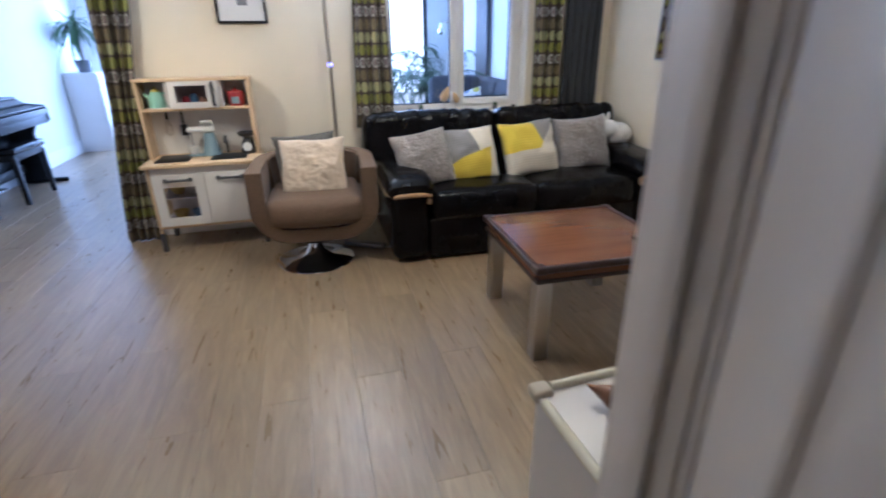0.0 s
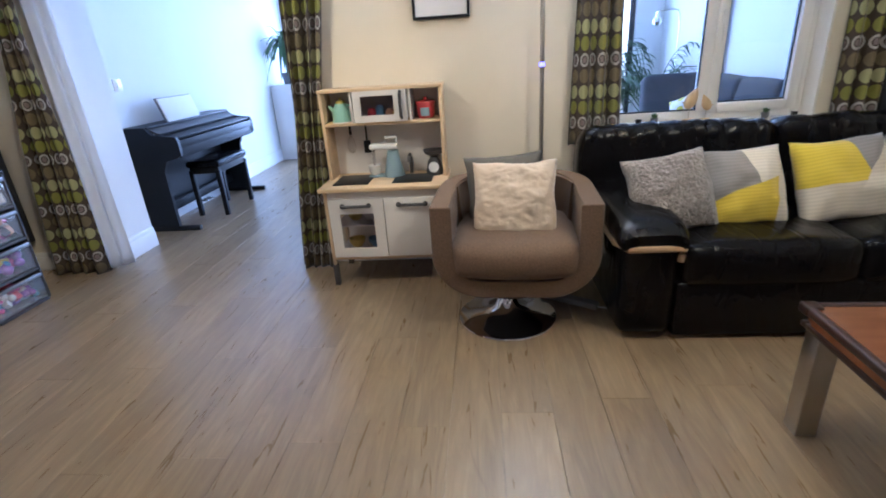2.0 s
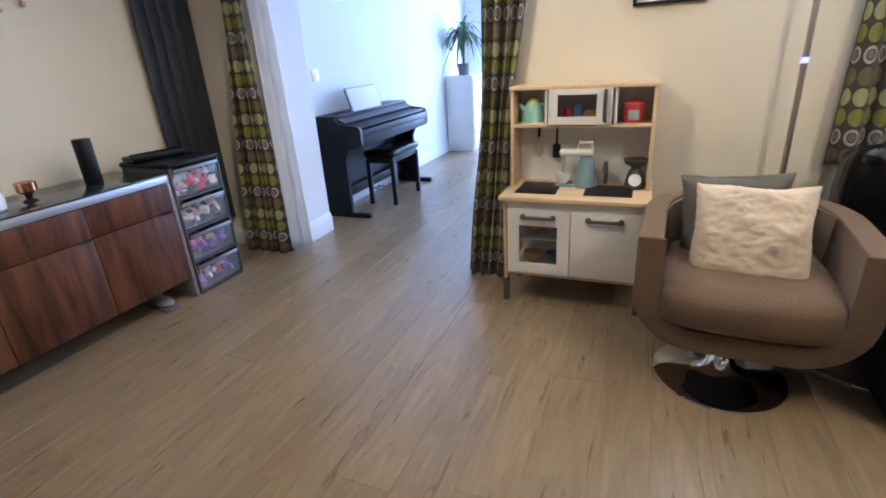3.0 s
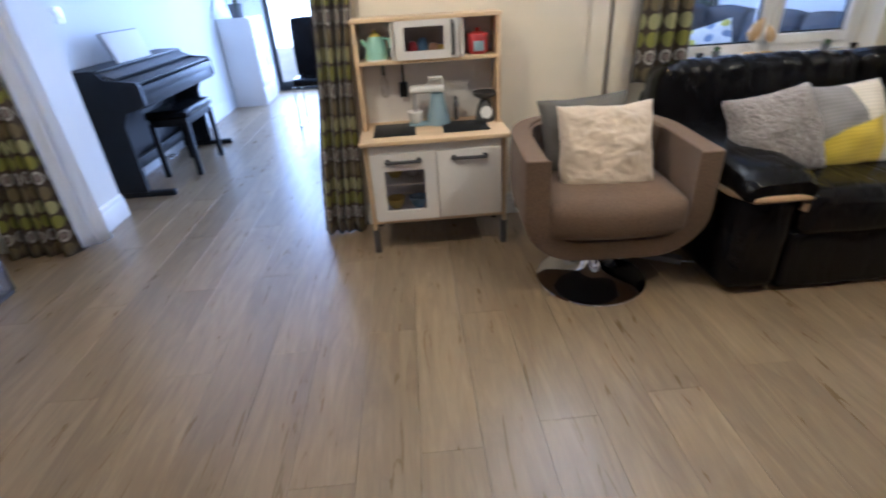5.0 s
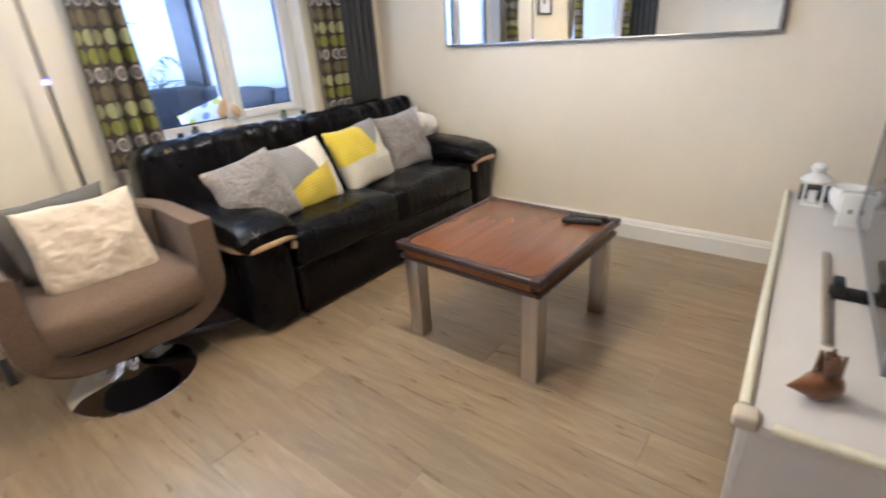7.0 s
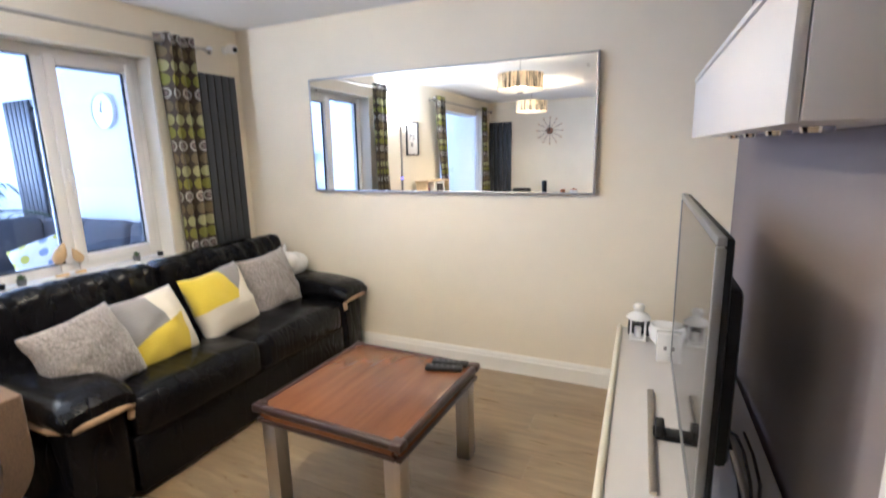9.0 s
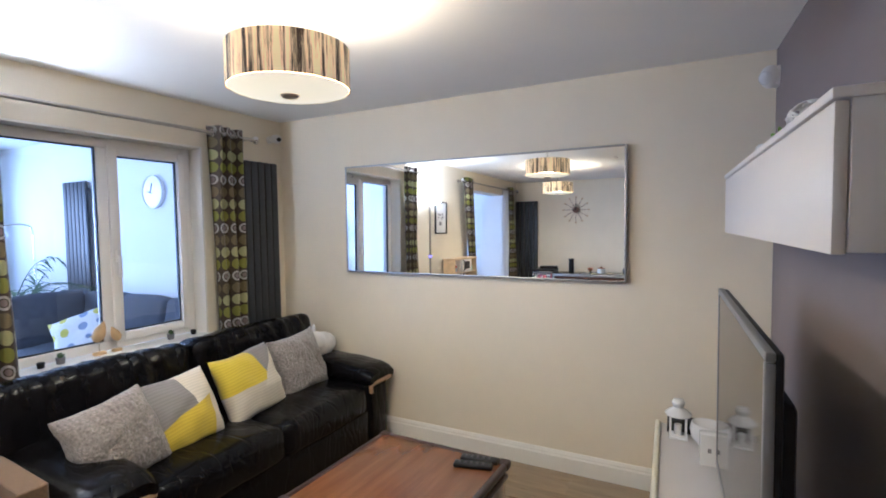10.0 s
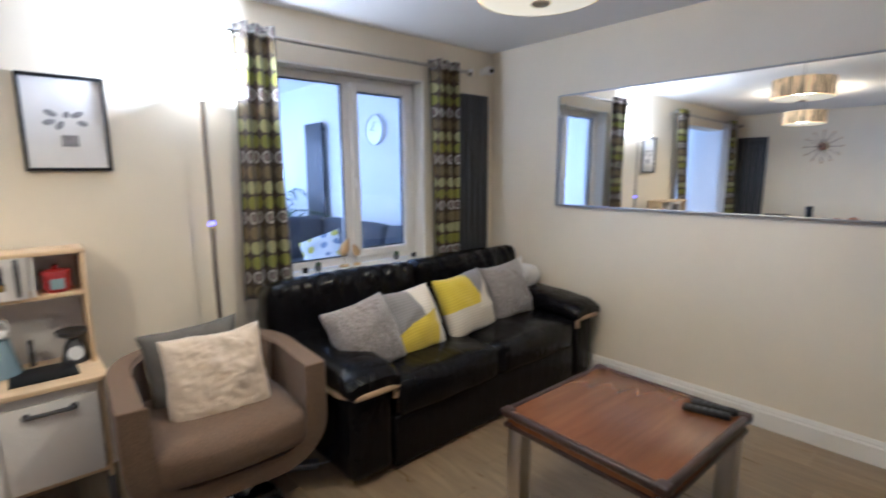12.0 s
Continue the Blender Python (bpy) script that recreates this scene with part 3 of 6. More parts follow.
# skirting boards
def skirt(name, x0, y0, x1, y1, nx, ny, h=0.125, d=0.018, m=TRIM):
    """Moulded board along the line, standing out towards (nx, ny)."""
    prof = [(0, 0), (d, 0), (d, h * 0.72), (d * 0.7, h * 0.80), (d * 0.75, h * 0.86), (d * 0.35, h), (0, h)]
    a = [Vector((x0 + nx * p, y0 + ny * p, z)) for p, z in prof]
    b = [Vector((x1 + nx * p, y1 + ny * p, z)) for p, z in prof]
    bm = grid_solid([a, b], close_u=True)
    bmesh.ops.holes_fill(bm, edges=bm.edges)
    return structure(name, bm, m, "white moulded skirting board", "skirting board", 25)


skirt("baseboard_east", XE, YS, XE, YN, -1, 0)
skirt("baseboard_north", OX1, YN, XE, YN, 0, -1)
skirt("baseboard_northwest", XW, YN, OX0, YN, 0, -1)
skirt("baseboard_west", XW, YS, XW, YN, 1, 0)
skirt("baseboard_south", XW, YS, DX0 - 0.1, YS, 0, 1)
skirt("baseboard_southeast", DX1 + 0.1, YS, XE, YS, 0, 1).matrix_world = SKEW
WT = mat("white_satin_trim", (0.82, 0.82, 0.82), 0.35, var=0.02, bump=0.0)
skirt("baseboard_pier", OX0 + 0.004, YN + 0.1, OX0 + 0.004, YP, 1, 0, 0.15, 0.018, WT)
skirt("baseboard_piano", XP, YP + 0.01, XP, YF, 1, 0, 0.15, 0.018, WT)
skirt("baseboard_garden_east", XE - 0.02, YB + 0.02, XE - 0.02, YF, -1, 0, 0.15, 0.018, WT)

# doorway lining and architraves
structure("door_frame", merge(slab(DX1, DX1 + 0.03, YS - T - 0.004, YS + 0.004, 0, DH + 0.03, 0.002), slab(DX0 - 0.03, DX0, YS - T - 0.004, YS + 0.004, 0, DH + 0.03, 0.002),
          slab(DX0, DX1, YS - T - 0.004, YS + 0.004, DH, DH + 0.03, 0.002),
          slab(DX1 - 0.012, DX1, YS - 0.085, YS - 0.045, 0, DH, 0.002), slab(DX0, DX0 + 0.012, YS - 0.085, YS - 0.045, 0, DH, 0.002)), DOORW, "white painted door lining", "door frame")
for nm, y, s in (("architrave", YS, 1), ("architrave_hall", YS - T, -1)):
    y0, y1 = sorted((y + s * 0.004, y + s * 0.022))
    structure(nm, merge(slab(DX1 + 0.004, DX1 + 0.052, y0, y1, 0, DH + 0.07, 0.006), slab(DX0 - 0.069, DX0 - 0.004, y0, y1, 0, DH + 0.07, 0.006),
              slab(DX0 - 0.004, DX1 + 0.004, y0, y1, DH + 0.005, DH + 0.07, 0.006)), DOORW, "white moulded architrave", "architrave")

# six-panel door, swung back into the hall
door = thing("door_1", "open white six-panel moulded interior door", "door", (DX1 + 0.02, YS - T - 0.03, 0), -98, kind="structure")
DW = 0.76


def door_leaf():
    bm = B(DW, 0.036, 1.98, (DW / 2, 0, 0.995), 0.002)
    return bm


part("leaf", door_leaf(), DOORW, door)
for (px, pw) in ((0.10, 0.235), (0.425, 0.235)):
    for (pz, ph) in ((0.16, 0.52), (0.80, 0.62), (1.53, 0.30)):
        for s in (-1, 1):
            y = s * 0.018
            rim = merge(B(pw, 0.010, 0.022, (px + pw / 2, y, pz), 0.004), B(pw, 0.010, 0.022, (px + pw / 2, y, pz + ph), 0.004),
                        B(0.022, 0.010, ph, (px, y, pz + ph / 2), 0.004), B(0.022, 0.010, ph, (px + pw, y, pz + ph / 2), 0.004))
            part("moulding", rim, DOORW, door)
            part("panel", B(pw - 0.07, 0.010, ph - 0.07, (px + pw / 2, y, pz + ph / 2), 0.005), DOORW, door)
for s in (-1, 1):
    plate = part("handle_plate", B(0.042, 0.008, 0.155, (DW - 0.06, s * 0.022, 1.0), 0.004), CHROME, door)
    part("handle", merge(C(0.010, 0.05, (DW - 0.06, s * 0.045, 1.03), r=(90, 0, 0), seg=14),
         tube([(DW - 0.06, s * 0.066, 1.03), (DW - 0.09, s * 0.068, 1.03), (DW - 0.17, s * 0.066, 1.025)], [0.010, 0.0095, 0.008], 10)), CHROME, plate, "chrome lever handle")
for z in (0.25, 1.0, 1.75):
    part("hinge", merge(C(0.006, 0.09, (-0.004, 0.02, z), seg=12), B(0.03, 0.002, 0.09, (0.012, 0.0195, z))), STEEL, door, "steel butt hinge")

# living-room window
win = thing("window_1", "white upvc casement window with one opener", "window", kind="structure")
YW = 6.80
part("window_reveal", merge(slab(WX0 - 0.0, WX0 + 0.012, YN + 0.003, YW + 0.07, WZ0, WZ1), slab(WX1 - 0.012, WX1, YN + 0.003, YW + 0.07, WZ0, WZ1),
     slab(WX0 + 0.012, WX1 - 0.012, YN + 0.003, YW + 0.07, WZ1 - 0.012, WZ1)), TRIM, win)
part("window_sill", slab(WX0 - 0.05, WX1 + 0.05, YN - 0.055, YW, WZ0 - 0.002, WZ0 + 0.024, 0.006), TRIM, win, "white painted window board")
FX0, FX1, FZ0, FZ1 = WX0 + 0.012, WX1 - 0.012, WZ0 + 0.024, WZ1 - 0.012
MX = 1.375
part("window_frame", merge(slab(FX0, FX0 + 0.055, YW, YW + 0.06, FZ0, FZ1, 0.006), slab(FX1 - 0.055, FX1, YW, YW + 0.06, FZ0, FZ1, 0.006),
     slab(FX0 + 0.055, FX1 - 0.055, YW, YW + 0.06, FZ0, FZ0 + 0.055, 0.006), slab(FX0 + 0.055, FX1 - 0.055, YW, YW + 0.06, FZ1 - 0.055, FZ1, 0.006),
     slab(MX - 0.035, MX + 0.035, YW, YW + 0.06, FZ0 + 0.055, FZ1 - 0.055, 0.006)), UPVC, win)
SX0, SX1, SZ0, SZ1 = MX + 0.02, FX1 - 0.04, FZ0 + 0.04, FZ1 - 0.04
sash = part("sash", merge(slab(SX0, SX0 + 0.055, YW - 0.018, YW + 0.03, SZ0, SZ1, 0.008), slab(SX1 - 0.055, SX1, YW - 0.018, YW + 0.03, SZ0, SZ1, 0.008),
     slab(SX0 + 0.055, SX1 - 0.055, YW - 0.018, YW + 0.03, SZ0, SZ0 + 0.055, 0.008), slab(SX0 + 0.055, SX1 - 0.055, YW - 0.018, YW + 0.03, SZ1 - 0.055, SZ1, 0.008)), UPVC, win)
part("sash_handle", merge(B(0.022, 0.018, 0.07, (SX0 + 0.028, YW - 0.026, 1.35), 0.006), B(0.018, 0.016, 0.13, (SX0 + 0.030, YW - 0.043, 1.29), 0.006)), UPVC, sash)
for a, b, z0, z1 in ((FX0 + 0.055, MX - 0.035, FZ0 + 0.055, FZ1 - 0.055), (SX0 + 0.055, SX1 - 0.055, SZ0 + 0.055, SZ1 - 0.055)):
    part("gasket", merge(slab(a, a + 0.008, YW + 0.012, YW + 0.028, z0, z1), slab(b - 0.008, b, YW + 0.012, YW + 0.028, z0, z1),
         slab(a + 0.008, b - 0.008, YW + 0.012, YW + 0.028, z0, z0 + 0.008), slab(a + 0.008, b - 0.008, YW + 0.012, YW + 0.028, z1 - 0.008, z1)), BLACKP, win, "black rubber gasket")
    p = part("pane", slab(a, b, YW + 0.03, YW + 0.036, z0, z1), GLASS, win)
    p.visible_shadow = False

# ---- large things of the living room ----


def radiator(at, rz, n, w, z0, z1):
    """Tall flat-tube radiator."""
    r = thing("radiator", "tall anthracite vertical flat-panel radiator on the wall", "radiator", at, rz, "vertical radiators")
    p = w / n
    for i in range(n):
        part("tube", B(p - 0.006, 0.028, z1 - z0, ((i + 0.5) * p - w / 2, -0.055, (z0 + z1) / 2), 0.008), ANTHRA, r)
    for z in (z0 + 0.08, z1 - 0.08):
        part("header", B(w - 0.02, 0.025, 0.04, (0, -0.03, z), 0.01), ANTHRA, r)
    for z in (z0 + 0.2, z1 - 0.2):
        part("bracket", B(0.05, 0.03, 0.05, (0, -0.0155, z), 0.003), ANTHRA, r)
    return r


radiator((2.385, YN, 0), 0, 5, 0.315, 0.22, 2.0)
radiator((XW, 6.455, 0), 90, 5, 0.42, 0.22, 2.0)
radiator((XE - 0.02, 9.62, 0), -90, 6, 0.46, 0.25, 2.02)


def curtain(name, x0, x1, bot0, bot1, y, z0, z1, folds, seed, group, pinch=None, gather=2.0):
    """Pleated cloth hung from x0..x1 at the top to bot0..bot1 at the bottom."""
    rnd = random.Random(seed)
    ph = rnd.uniform(0, 6)
    nu, nv = folds * 14, 30
    width = max(abs(x1 - x0), abs(bot1 - bot0)) * gather
    bm = bmesh.new()
    lay = bm.loops.layers.uv.new("UVMap")
    vs = []
    for j in range(nv + 1):
        v = j / nv
        z = z1 + (z0 - z1) * v
        a = x0 + (bot0 - x0) * v
        b = x1 + (bot1 - x1) * v
        if pinch:
            k = math.exp(-((v - pinch[0]) / 0.22) ** 2) * pinch[1]
            mid = (a + b) / 2
            a, b = a + (mid - a) * k, b + (mid - b) * k
        row = []
        for i in range(nu + 1):
            u = i / nu
            s = math.sin(u * folds * 2 * math.pi + ph * 0.2 + 0.5 * math.sin(3 * v + ph))
            amp = 0.036 * (1 - 0.25 * v) + 0.012 * math.sin(5 * u + 4 * v + ph)
            row.append(bm.verts.new((a + (b - a) * u + 0.006 * math.sin(9 * u + 5 * v), y + amp * s + 0.006 * noise.noise(Vector((u * 4, v * 4, seed))), z)))
        vs.append(row)
    for j in range(nv):
        for i in range(nu):
            q = [(j, i), (j, i + 1), (j + 1, i + 1), (j + 1, i)]
            f = bm.faces.new([vs[a][b] for a, b in q])
            for lp, (a, b) in zip(f.loops, q):
                lp[lay].uv = (b / nu * width, (nv - a) / nv * (z1 - z0))
    c = thing(name, "olive and brown curtain with rows of circles", "curtain", group=group)
    cl = part("cloth", bm, CURTAIN, c, smooth=80, fix=False)
    cl.modifiers.new("thick", "SOLIDIFY").thickness = 0.003
    for k in range(folds * 2):
        u = (k + 0.5) / (folds * 2)
        part("eyelet", tube([(x0 + (x1 - x0) * u, y + 0.022 * math.cos(t), z1 - 0.05 + 0.022 * math.sin(t)) for t in [q * math.pi / 6 for q in range(12)]], 0.005, 6, True), CHROME, c)
    return c


def rod(x0, x1, y, z, group):
    r = thing("curtain_pole", "satin steel curtain pole with ball finials", "curtain pole", group=group)
    part("pole", C(0.011, x1 - x0, ((x0 + x1) / 2, y, z), r=(0, 90, 0), seg=14), STEEL, r)
    for x in (x0, x1):
        part("finial", merge(ball(0.030, 0.030, 0.030, (x, y, z)), C(0.016, 0.02, (x + (0.028 if x == x0 else -0.028), y, z), r=(0, 90, 0), seg=14)), CHROME, r)
    for x in (x0 + 0.06, x1 - 0.06):
        part("bracket", merge(C(0.008, YN - y - 0.006, (x, (y + YN - 0.006) / 2, z), r=(90, 0, 0), seg=10), C(0.025, 0.006, (x, YN - 0.004, z), r=(90, 0, 0))), STEEL, r)


rod(0.58, 2.32, 6.595, 2.15, "window curtain pole")
rod(-2.92, -0.62, 6.585, 2.17, "opening curtain pole")
curtain("curtain", 0.60, 0.82, 0.565, 0.84, 6.595, 0.72, 2.20, 3, 3, "window curtains", None, 1.9)
curtain("curtain", 1.94, 2.20, 1.965, 2.19, 6.595, 0.72, 2.20, 3, 8, "window curtains", None, 2.0)
curtain("curtain", -0.98, -0.70, -1.14, -0.92, 6.585, 0.002, 2.22, 4, 5, "opening curtains", (0.58, 0.28), 3.0)
left_curtain = curtain("curtain", -2.66, -2.50, -2.92, -2.53, 6.585, 0.002, 2.22, 4, 6, "opening curtains", (0.32, 0.40), 2.2)
rows = []
for j in range(25):
    v = j / 24
    rows.append([Vector((-2.545 + 0.025 * v + (0.10 + 0.03 * v) * u + 0.008 * math.sin(8 * u + 4 * v), 6.610 + 0.075 * u * u + 0.016 * math.sin(u * 13 + 2 * v), 2.2 - 2.17 * v)) for u in [k / 16 for k in range(17)]])
bm = grid_solid(rows)
lin = part("lining", bm, LINING, left_curtain, "white curtain lining", smooth=80)
lin.modifiers.new("thick", "SOLIDIFY").thickness = 0.003


def pendant(x, y):
    p = thing("ceiling_lamp", "round drum ceiling lamp wound with brown threads, lit", "ceiling lamp", (x, y, 0), group="drum ceiling lamps")
    prof = [(0.204, 1.985), (0.204, 2.120), (0.200, 2.120), (0.200, 1.985), (0.204, 1.985)]
    part("shade", lathe(prof, seg=64), SHADE, p, "brown thread shade")
    part("diffuser", lathe([(0.0, 1.964), (0.10, 1.968), (0.18, 1.979), (0.199, 1.984), (0.0, 1.9845)], seg=48), DIFFUSER, p, "frosted glass diffuser").visible_shadow = False
    part("knob", lathe([(0.0, 1.956), (0.025, 1.957), (0.032, 1.962), (0.032, 1.9675), (0.0, 1.9677)], seg=24), STEEL, p, "dark metal centre cap")
    part("ceiling_cup", lathe([(0.0, ZC - 0.03), (0.04, ZC - 0.03), (0.055, ZC - 0.001), (0.0, ZC - 0.001)], seg=24), CHROME, p)
    part("rod", C(0.006, ZC - 0.03 - 2.06, (0, 0, (ZC - 0.03 + 2.06) / 2), seg=10), CHROME, p, "chrome hanging rod")
    for k in range(3):
        a = math.radians(20 + 120 * k)
        part("spoke", tube([(0.199 * math.cos(a), 0.199 * math.sin(a), 2.10), (0.004 * math.cos(a), 0.004 * math.sin(a), 2.075)], 0.0025, 6), CHROME, p)
    return p


pendant(*LAMP_A)
pendant(*LAMP_B)

# wall mirror
MY0, MY1, MZ0, MZ1 = 4.05, 6.01, 1.172, 1.945
mir = thing("wall_mirror", "large rectangular wall mirror with thin silver edge", "mirror", (XE, 0, MZ0))
mir.matrix_world = pose(XE - 0.008, 0, MZ0, 0, 0.5, 0)
MZ0, MZ1 = 0.0, MZ1 - MZ0
part("glass", slab(-0.030, -0.022, MY0 + 0.012, MY1 - 0.012, MZ0 + 0.012, MZ1 - 0.012), MIRROR, mir)
part("backing", slab(-0.022, -0.002, MY0 + 0.02, MY1 - 0.02, MZ0 + 0.02, MZ1 - 0.02), DARKGREY, mir)
part("frame", merge(slab(-0.034, -0.012, MY0, MY0 + 0.012, MZ0, MZ1, 0.003), slab(-0.034, -0.012, MY1 - 0.012, MY1, MZ0, MZ1, 0.003),
     slab(-0.034, -0.012, MY0 + 0.012, MY1 - 0.012, MZ0, MZ0 + 0.012, 0.003), slab(-0.034, -0.012, MY0 + 0.012, MY1 - 0.012, MZ1 - 0.012, MZ1, 0.003)), ALU, mir)
for y in (MY0 + 0.06, MY1 - 0.06):
    part("mirror_screw", C(0.009, 0.006, (-0.033, y, MZ1 - 0.07), r=(0, 90, 0), seg=12), CHROME, mir)


def leather_sofa():
    s = thing("sofa", "black leather three-seat sofa with tan piping on the arms", "sofa", (1.62, 6.10, 0))
    L, AW = 1.98, 0.27
    part("base", B(L - 2 * AW + 0.02, 0.80, 0.24, (0, 0.04, 0.165), 0.03, 3), LEATHER, s)
    part("front_panel", soft_box(L - 2 * AW + 0.03, 0.10, 0.262, (0, -0.402, 0.147), 0.016, 0.003, 0.002, 4), LEATHER, s)
    sw = (L - 2 * AW) / 2
    for i, sx in enumerate((-1, 1)):
        part("seat_cushion", soft_box(sw + 0.006, 0.68, 0.20, (sx * sw / 2, -0.125, 0.352), 0.052, 0.012, 0.007, 6, 20, 3 * i), LEATHER, s)
        bw = sw + 0.262
        bm = soft_box(bw - 0.01, 0.22, 0.50, (0, 0, 0), 0.065, 0.008, 0.010, 5, 40, 7 * i + 1)
        for v in bm.verts:
            k = max(0.0, (v.co.z + 0.02) / 0.27)
            pk_ = min(1.0, 3.0 * abs(noise.noise(Vector((v.co.x * 15 + 2.0 * v.co.z, v.co.z * 2.2, 4.7 + 9 * i))))) ** 0.7
            v.co.y += (0.022 * (1 - pk_)) * k * (1 if v.co.y < 0 else 0) - 0.03 * k * (v.co.y < 0)
            v.co.z += -0.012 * (1 - pk_) * k
        turned(bm, pose(sx * bw / 2 - 0.06, 0.275, 0.597, -10))
        part("back_cushion", bm, LEATHER, s)
    part("back_frame", B(L - 0.02, 0.16, 0.64, (-0.05, 0.40, 0.39), 0.06, 3), LEATHER, s)
    for sx in (-1, 1):
        x = sx * (L / 2 - AW / 2)
        arm = part("arm", B(AW - 0.03, 0.86, 0.44, (x, -0.03, 0.24), 0.055, 4), LEATHER, s)
        # padded arm top that rolls over the front
        rows = []
        n = 26
        for i in range(n + 1):
            t = i / n
            nose = max(0.0, (t - 0.86) / 0.14)
            y, z, ang = 0.36 - 0.85 * t, 0.50 + 0.015 * math.sin(t * 4) - 0.012 * nose ** 2, 0.0
            sq = math.sqrt(max(0.0, 1 - (0.97 * nose) ** 3))
            w = (AW / 2 + 0.012) * (0.88 + 0.12 * sq)
            h = (0.066 + 0.010 * math.sin(math.pi * t)) * (0.45 + 0.55 * sq)
            ring = []
            for k in range(20):
                a = 2 * math.pi * k / 20
                cx, cz = math.cos(a), math.sin(a)
                px = w * math.copysign(abs(cx) ** 0.6, cx)
                pz = h * math.copysign(abs(cz) ** 0.8, cz)
                pz += 0.006 * noise.noise(Vector((px * 14, y * 14 + sx, pz * 9)))
                ring.append(Vector((x + px, y - pz * math.sin(ang), z + pz * math.cos(ang))))
            rows.append(ring)
        bm = grid_solid(rows, close_u=True)
        bmesh.ops.holes_fill(bm, edges=bm.edges)
        part("arm_pad", bm, LEATHER, arm)
        xo, xi = x + sx * (AW / 2 - 0.004), x - sx * (AW / 2 - 0.012)
        route = [(xo + sx * 0.006, 0.05 - 0.055 * k, 0.452) for k in range(9)]
        route += [(xo + (xi - xo) * k / 8, -0.476 - 0.020 * math.sin(math.pi * k / 8), 0.449 + 0.010 * math.sin(math.pi * k / 8)) for k in range(1, 8)]
        route += [(xi + sx * 0.004 * k, -0.476 + 0.001 * k, 0.447 - 0.006 * k * k) for k in range(4)]
        part("piping", tube(route, 0.014, 8), TANPIPE, arm, "tan leather piping")
        for sy in (-0.34, 0.34):
            part("foot", C(0.028, 0.05, (x, sy, 0.025), r2=0.034, seg=16), BLACKP, s)
    part("label_tag", B(0.035, 0.004, 0.012, (-L / 2 + AW + 0.03, -0.405, 0.09)), SILVER, s)
    return s


leather_sofa()


def tub_chair():
    c = thing("swivel_chair", "taupe fabric swivel tub chair on a chrome disc base", "armchair", (0.215, 6.02, 0), -3)
    W, TH = 0.38, 0.088
    ztop, zbot, R = 0.625, 0.178, 0.23

    def u_path(w, zt, zb, rad, n=9):
        """Left top, down, round the bottom, up to right top."""
        pts = [(-w, zt), (-w, (zt + zb + rad) / 2)]
        for i in range(n + 1):
            a = math.pi + math.pi / 2 * i / n
            pts.append((-w + rad + rad * math.cos(a), zb + rad + rad * math.sin(a) * 0.9 - rad * 0.1))
        return pts + [(-x, z) for x, z in pts[::-1]]

    rows = []
    stations = [(-0.285, 0.965), (-0.28, 0.985), (-0.27, 1.0), (-0.1, 1.0), (0.08, 1.0)]
    for k in range(1, 8):
        a = math.pi / 2 * k / 8
        stations.append((0.08 + 0.33 * math.sin(a), max(0.30, math.cos(a) ** 0.62)))
    for y, f in stations:
        rise = 0.02 * max(0, y)
        outer = u_path(W * f, ztop + rise, zbot + (1 - f) * 0.06, R * f)
        inner = u_path(W * f - TH, ztop + rise, zbot + 0.085 + (1 - f) * 0.06, max(0.02, R * f - TH))
        rows.append([Vector((x, y, z)) for x, z in outer] + [Vector((x, y, z)) for x, z in inner[::-1]])
    bm = grid_solid(rows, close_u=True)
    m = len(rows[0]) // 2
    bm.verts.ensure_lookup_table()
    k2 = 2 * m
    for base in (0, (len(rows) - 1) * k2):
        for i in range(m - 1):
            bm.faces.new([bm.verts[base + q] for q in (i, i + 1, k2 - 2 - i, k2 - 1 - i)])
    bmesh.ops.recalc_face_normals(bm, faces=bm.faces)
    shell = part("shell", bm, TAUPE, c, smooth=50)
    bv = shell.modifiers.new("soft", "BEVEL")
    bv.width, bv.segments, bv.limit_method, bv.angle_limit = 0.012, 2, "ANGLE", radians(50)
    # curved back that joins the arms
    rows = []
    for i in range(17):
        a = math.pi * i / 16
        rows.append([])
        for (dr, z) in ((0.0, 0.27), (0.02, 0.45), (0.018, 0.612), (-0.006, 0.622), (-0.075, 0.62), (-0.09, 0.45), (-0.09, 0.27)):
            rr = 1 + dr / 0.36
            rows[-1].append(Vector((0.36 * rr * math.cos(a), 0.10 + 0.33 * rr * math.sin(a), z)))
    bm = grid_solid(rows, close_u=True)
    bmesh.ops.holes_fill(bm, edges=bm.edges)
    part("backrest", bm, TAUPE, c, smooth=50)
    seat = soft_box(2 * (W - TH) - 0.012, 0.54, 0.17, (0, -0.035, 0.365), 0.055, 0.012, 0.003, 4, 8)
    for v in seat.verts:
        if v.co.y < -0.2:
            v.co.z -= 0.012 * (1 - (v.co.x / 0.29) ** 2)
    part("seat", seat, TAUPE, c)
    part("underside", C(0.20, 0.012, (-0.02, -0.05, 0.160), seg=32, bev=0.003), BLACKP, c, "black fabric underside")
    part("column", C(0.035, 0.16, (-0.04, -0.13, 0.13), seg=20), DARKCHROME, c)
    part("base", lathe([(0.238, 0.0), (0.244, 0.004), (0.242, 0.009), (0.20, 0.015), (0.12, 0.030), (0.06, 0.070), (0.04, 0.12), (0.0, 0.121)], (-0.04, -0.13, 0), 56), DARKCHROME, c, "polished chrome trumpet base")
    return c


tub_chair()


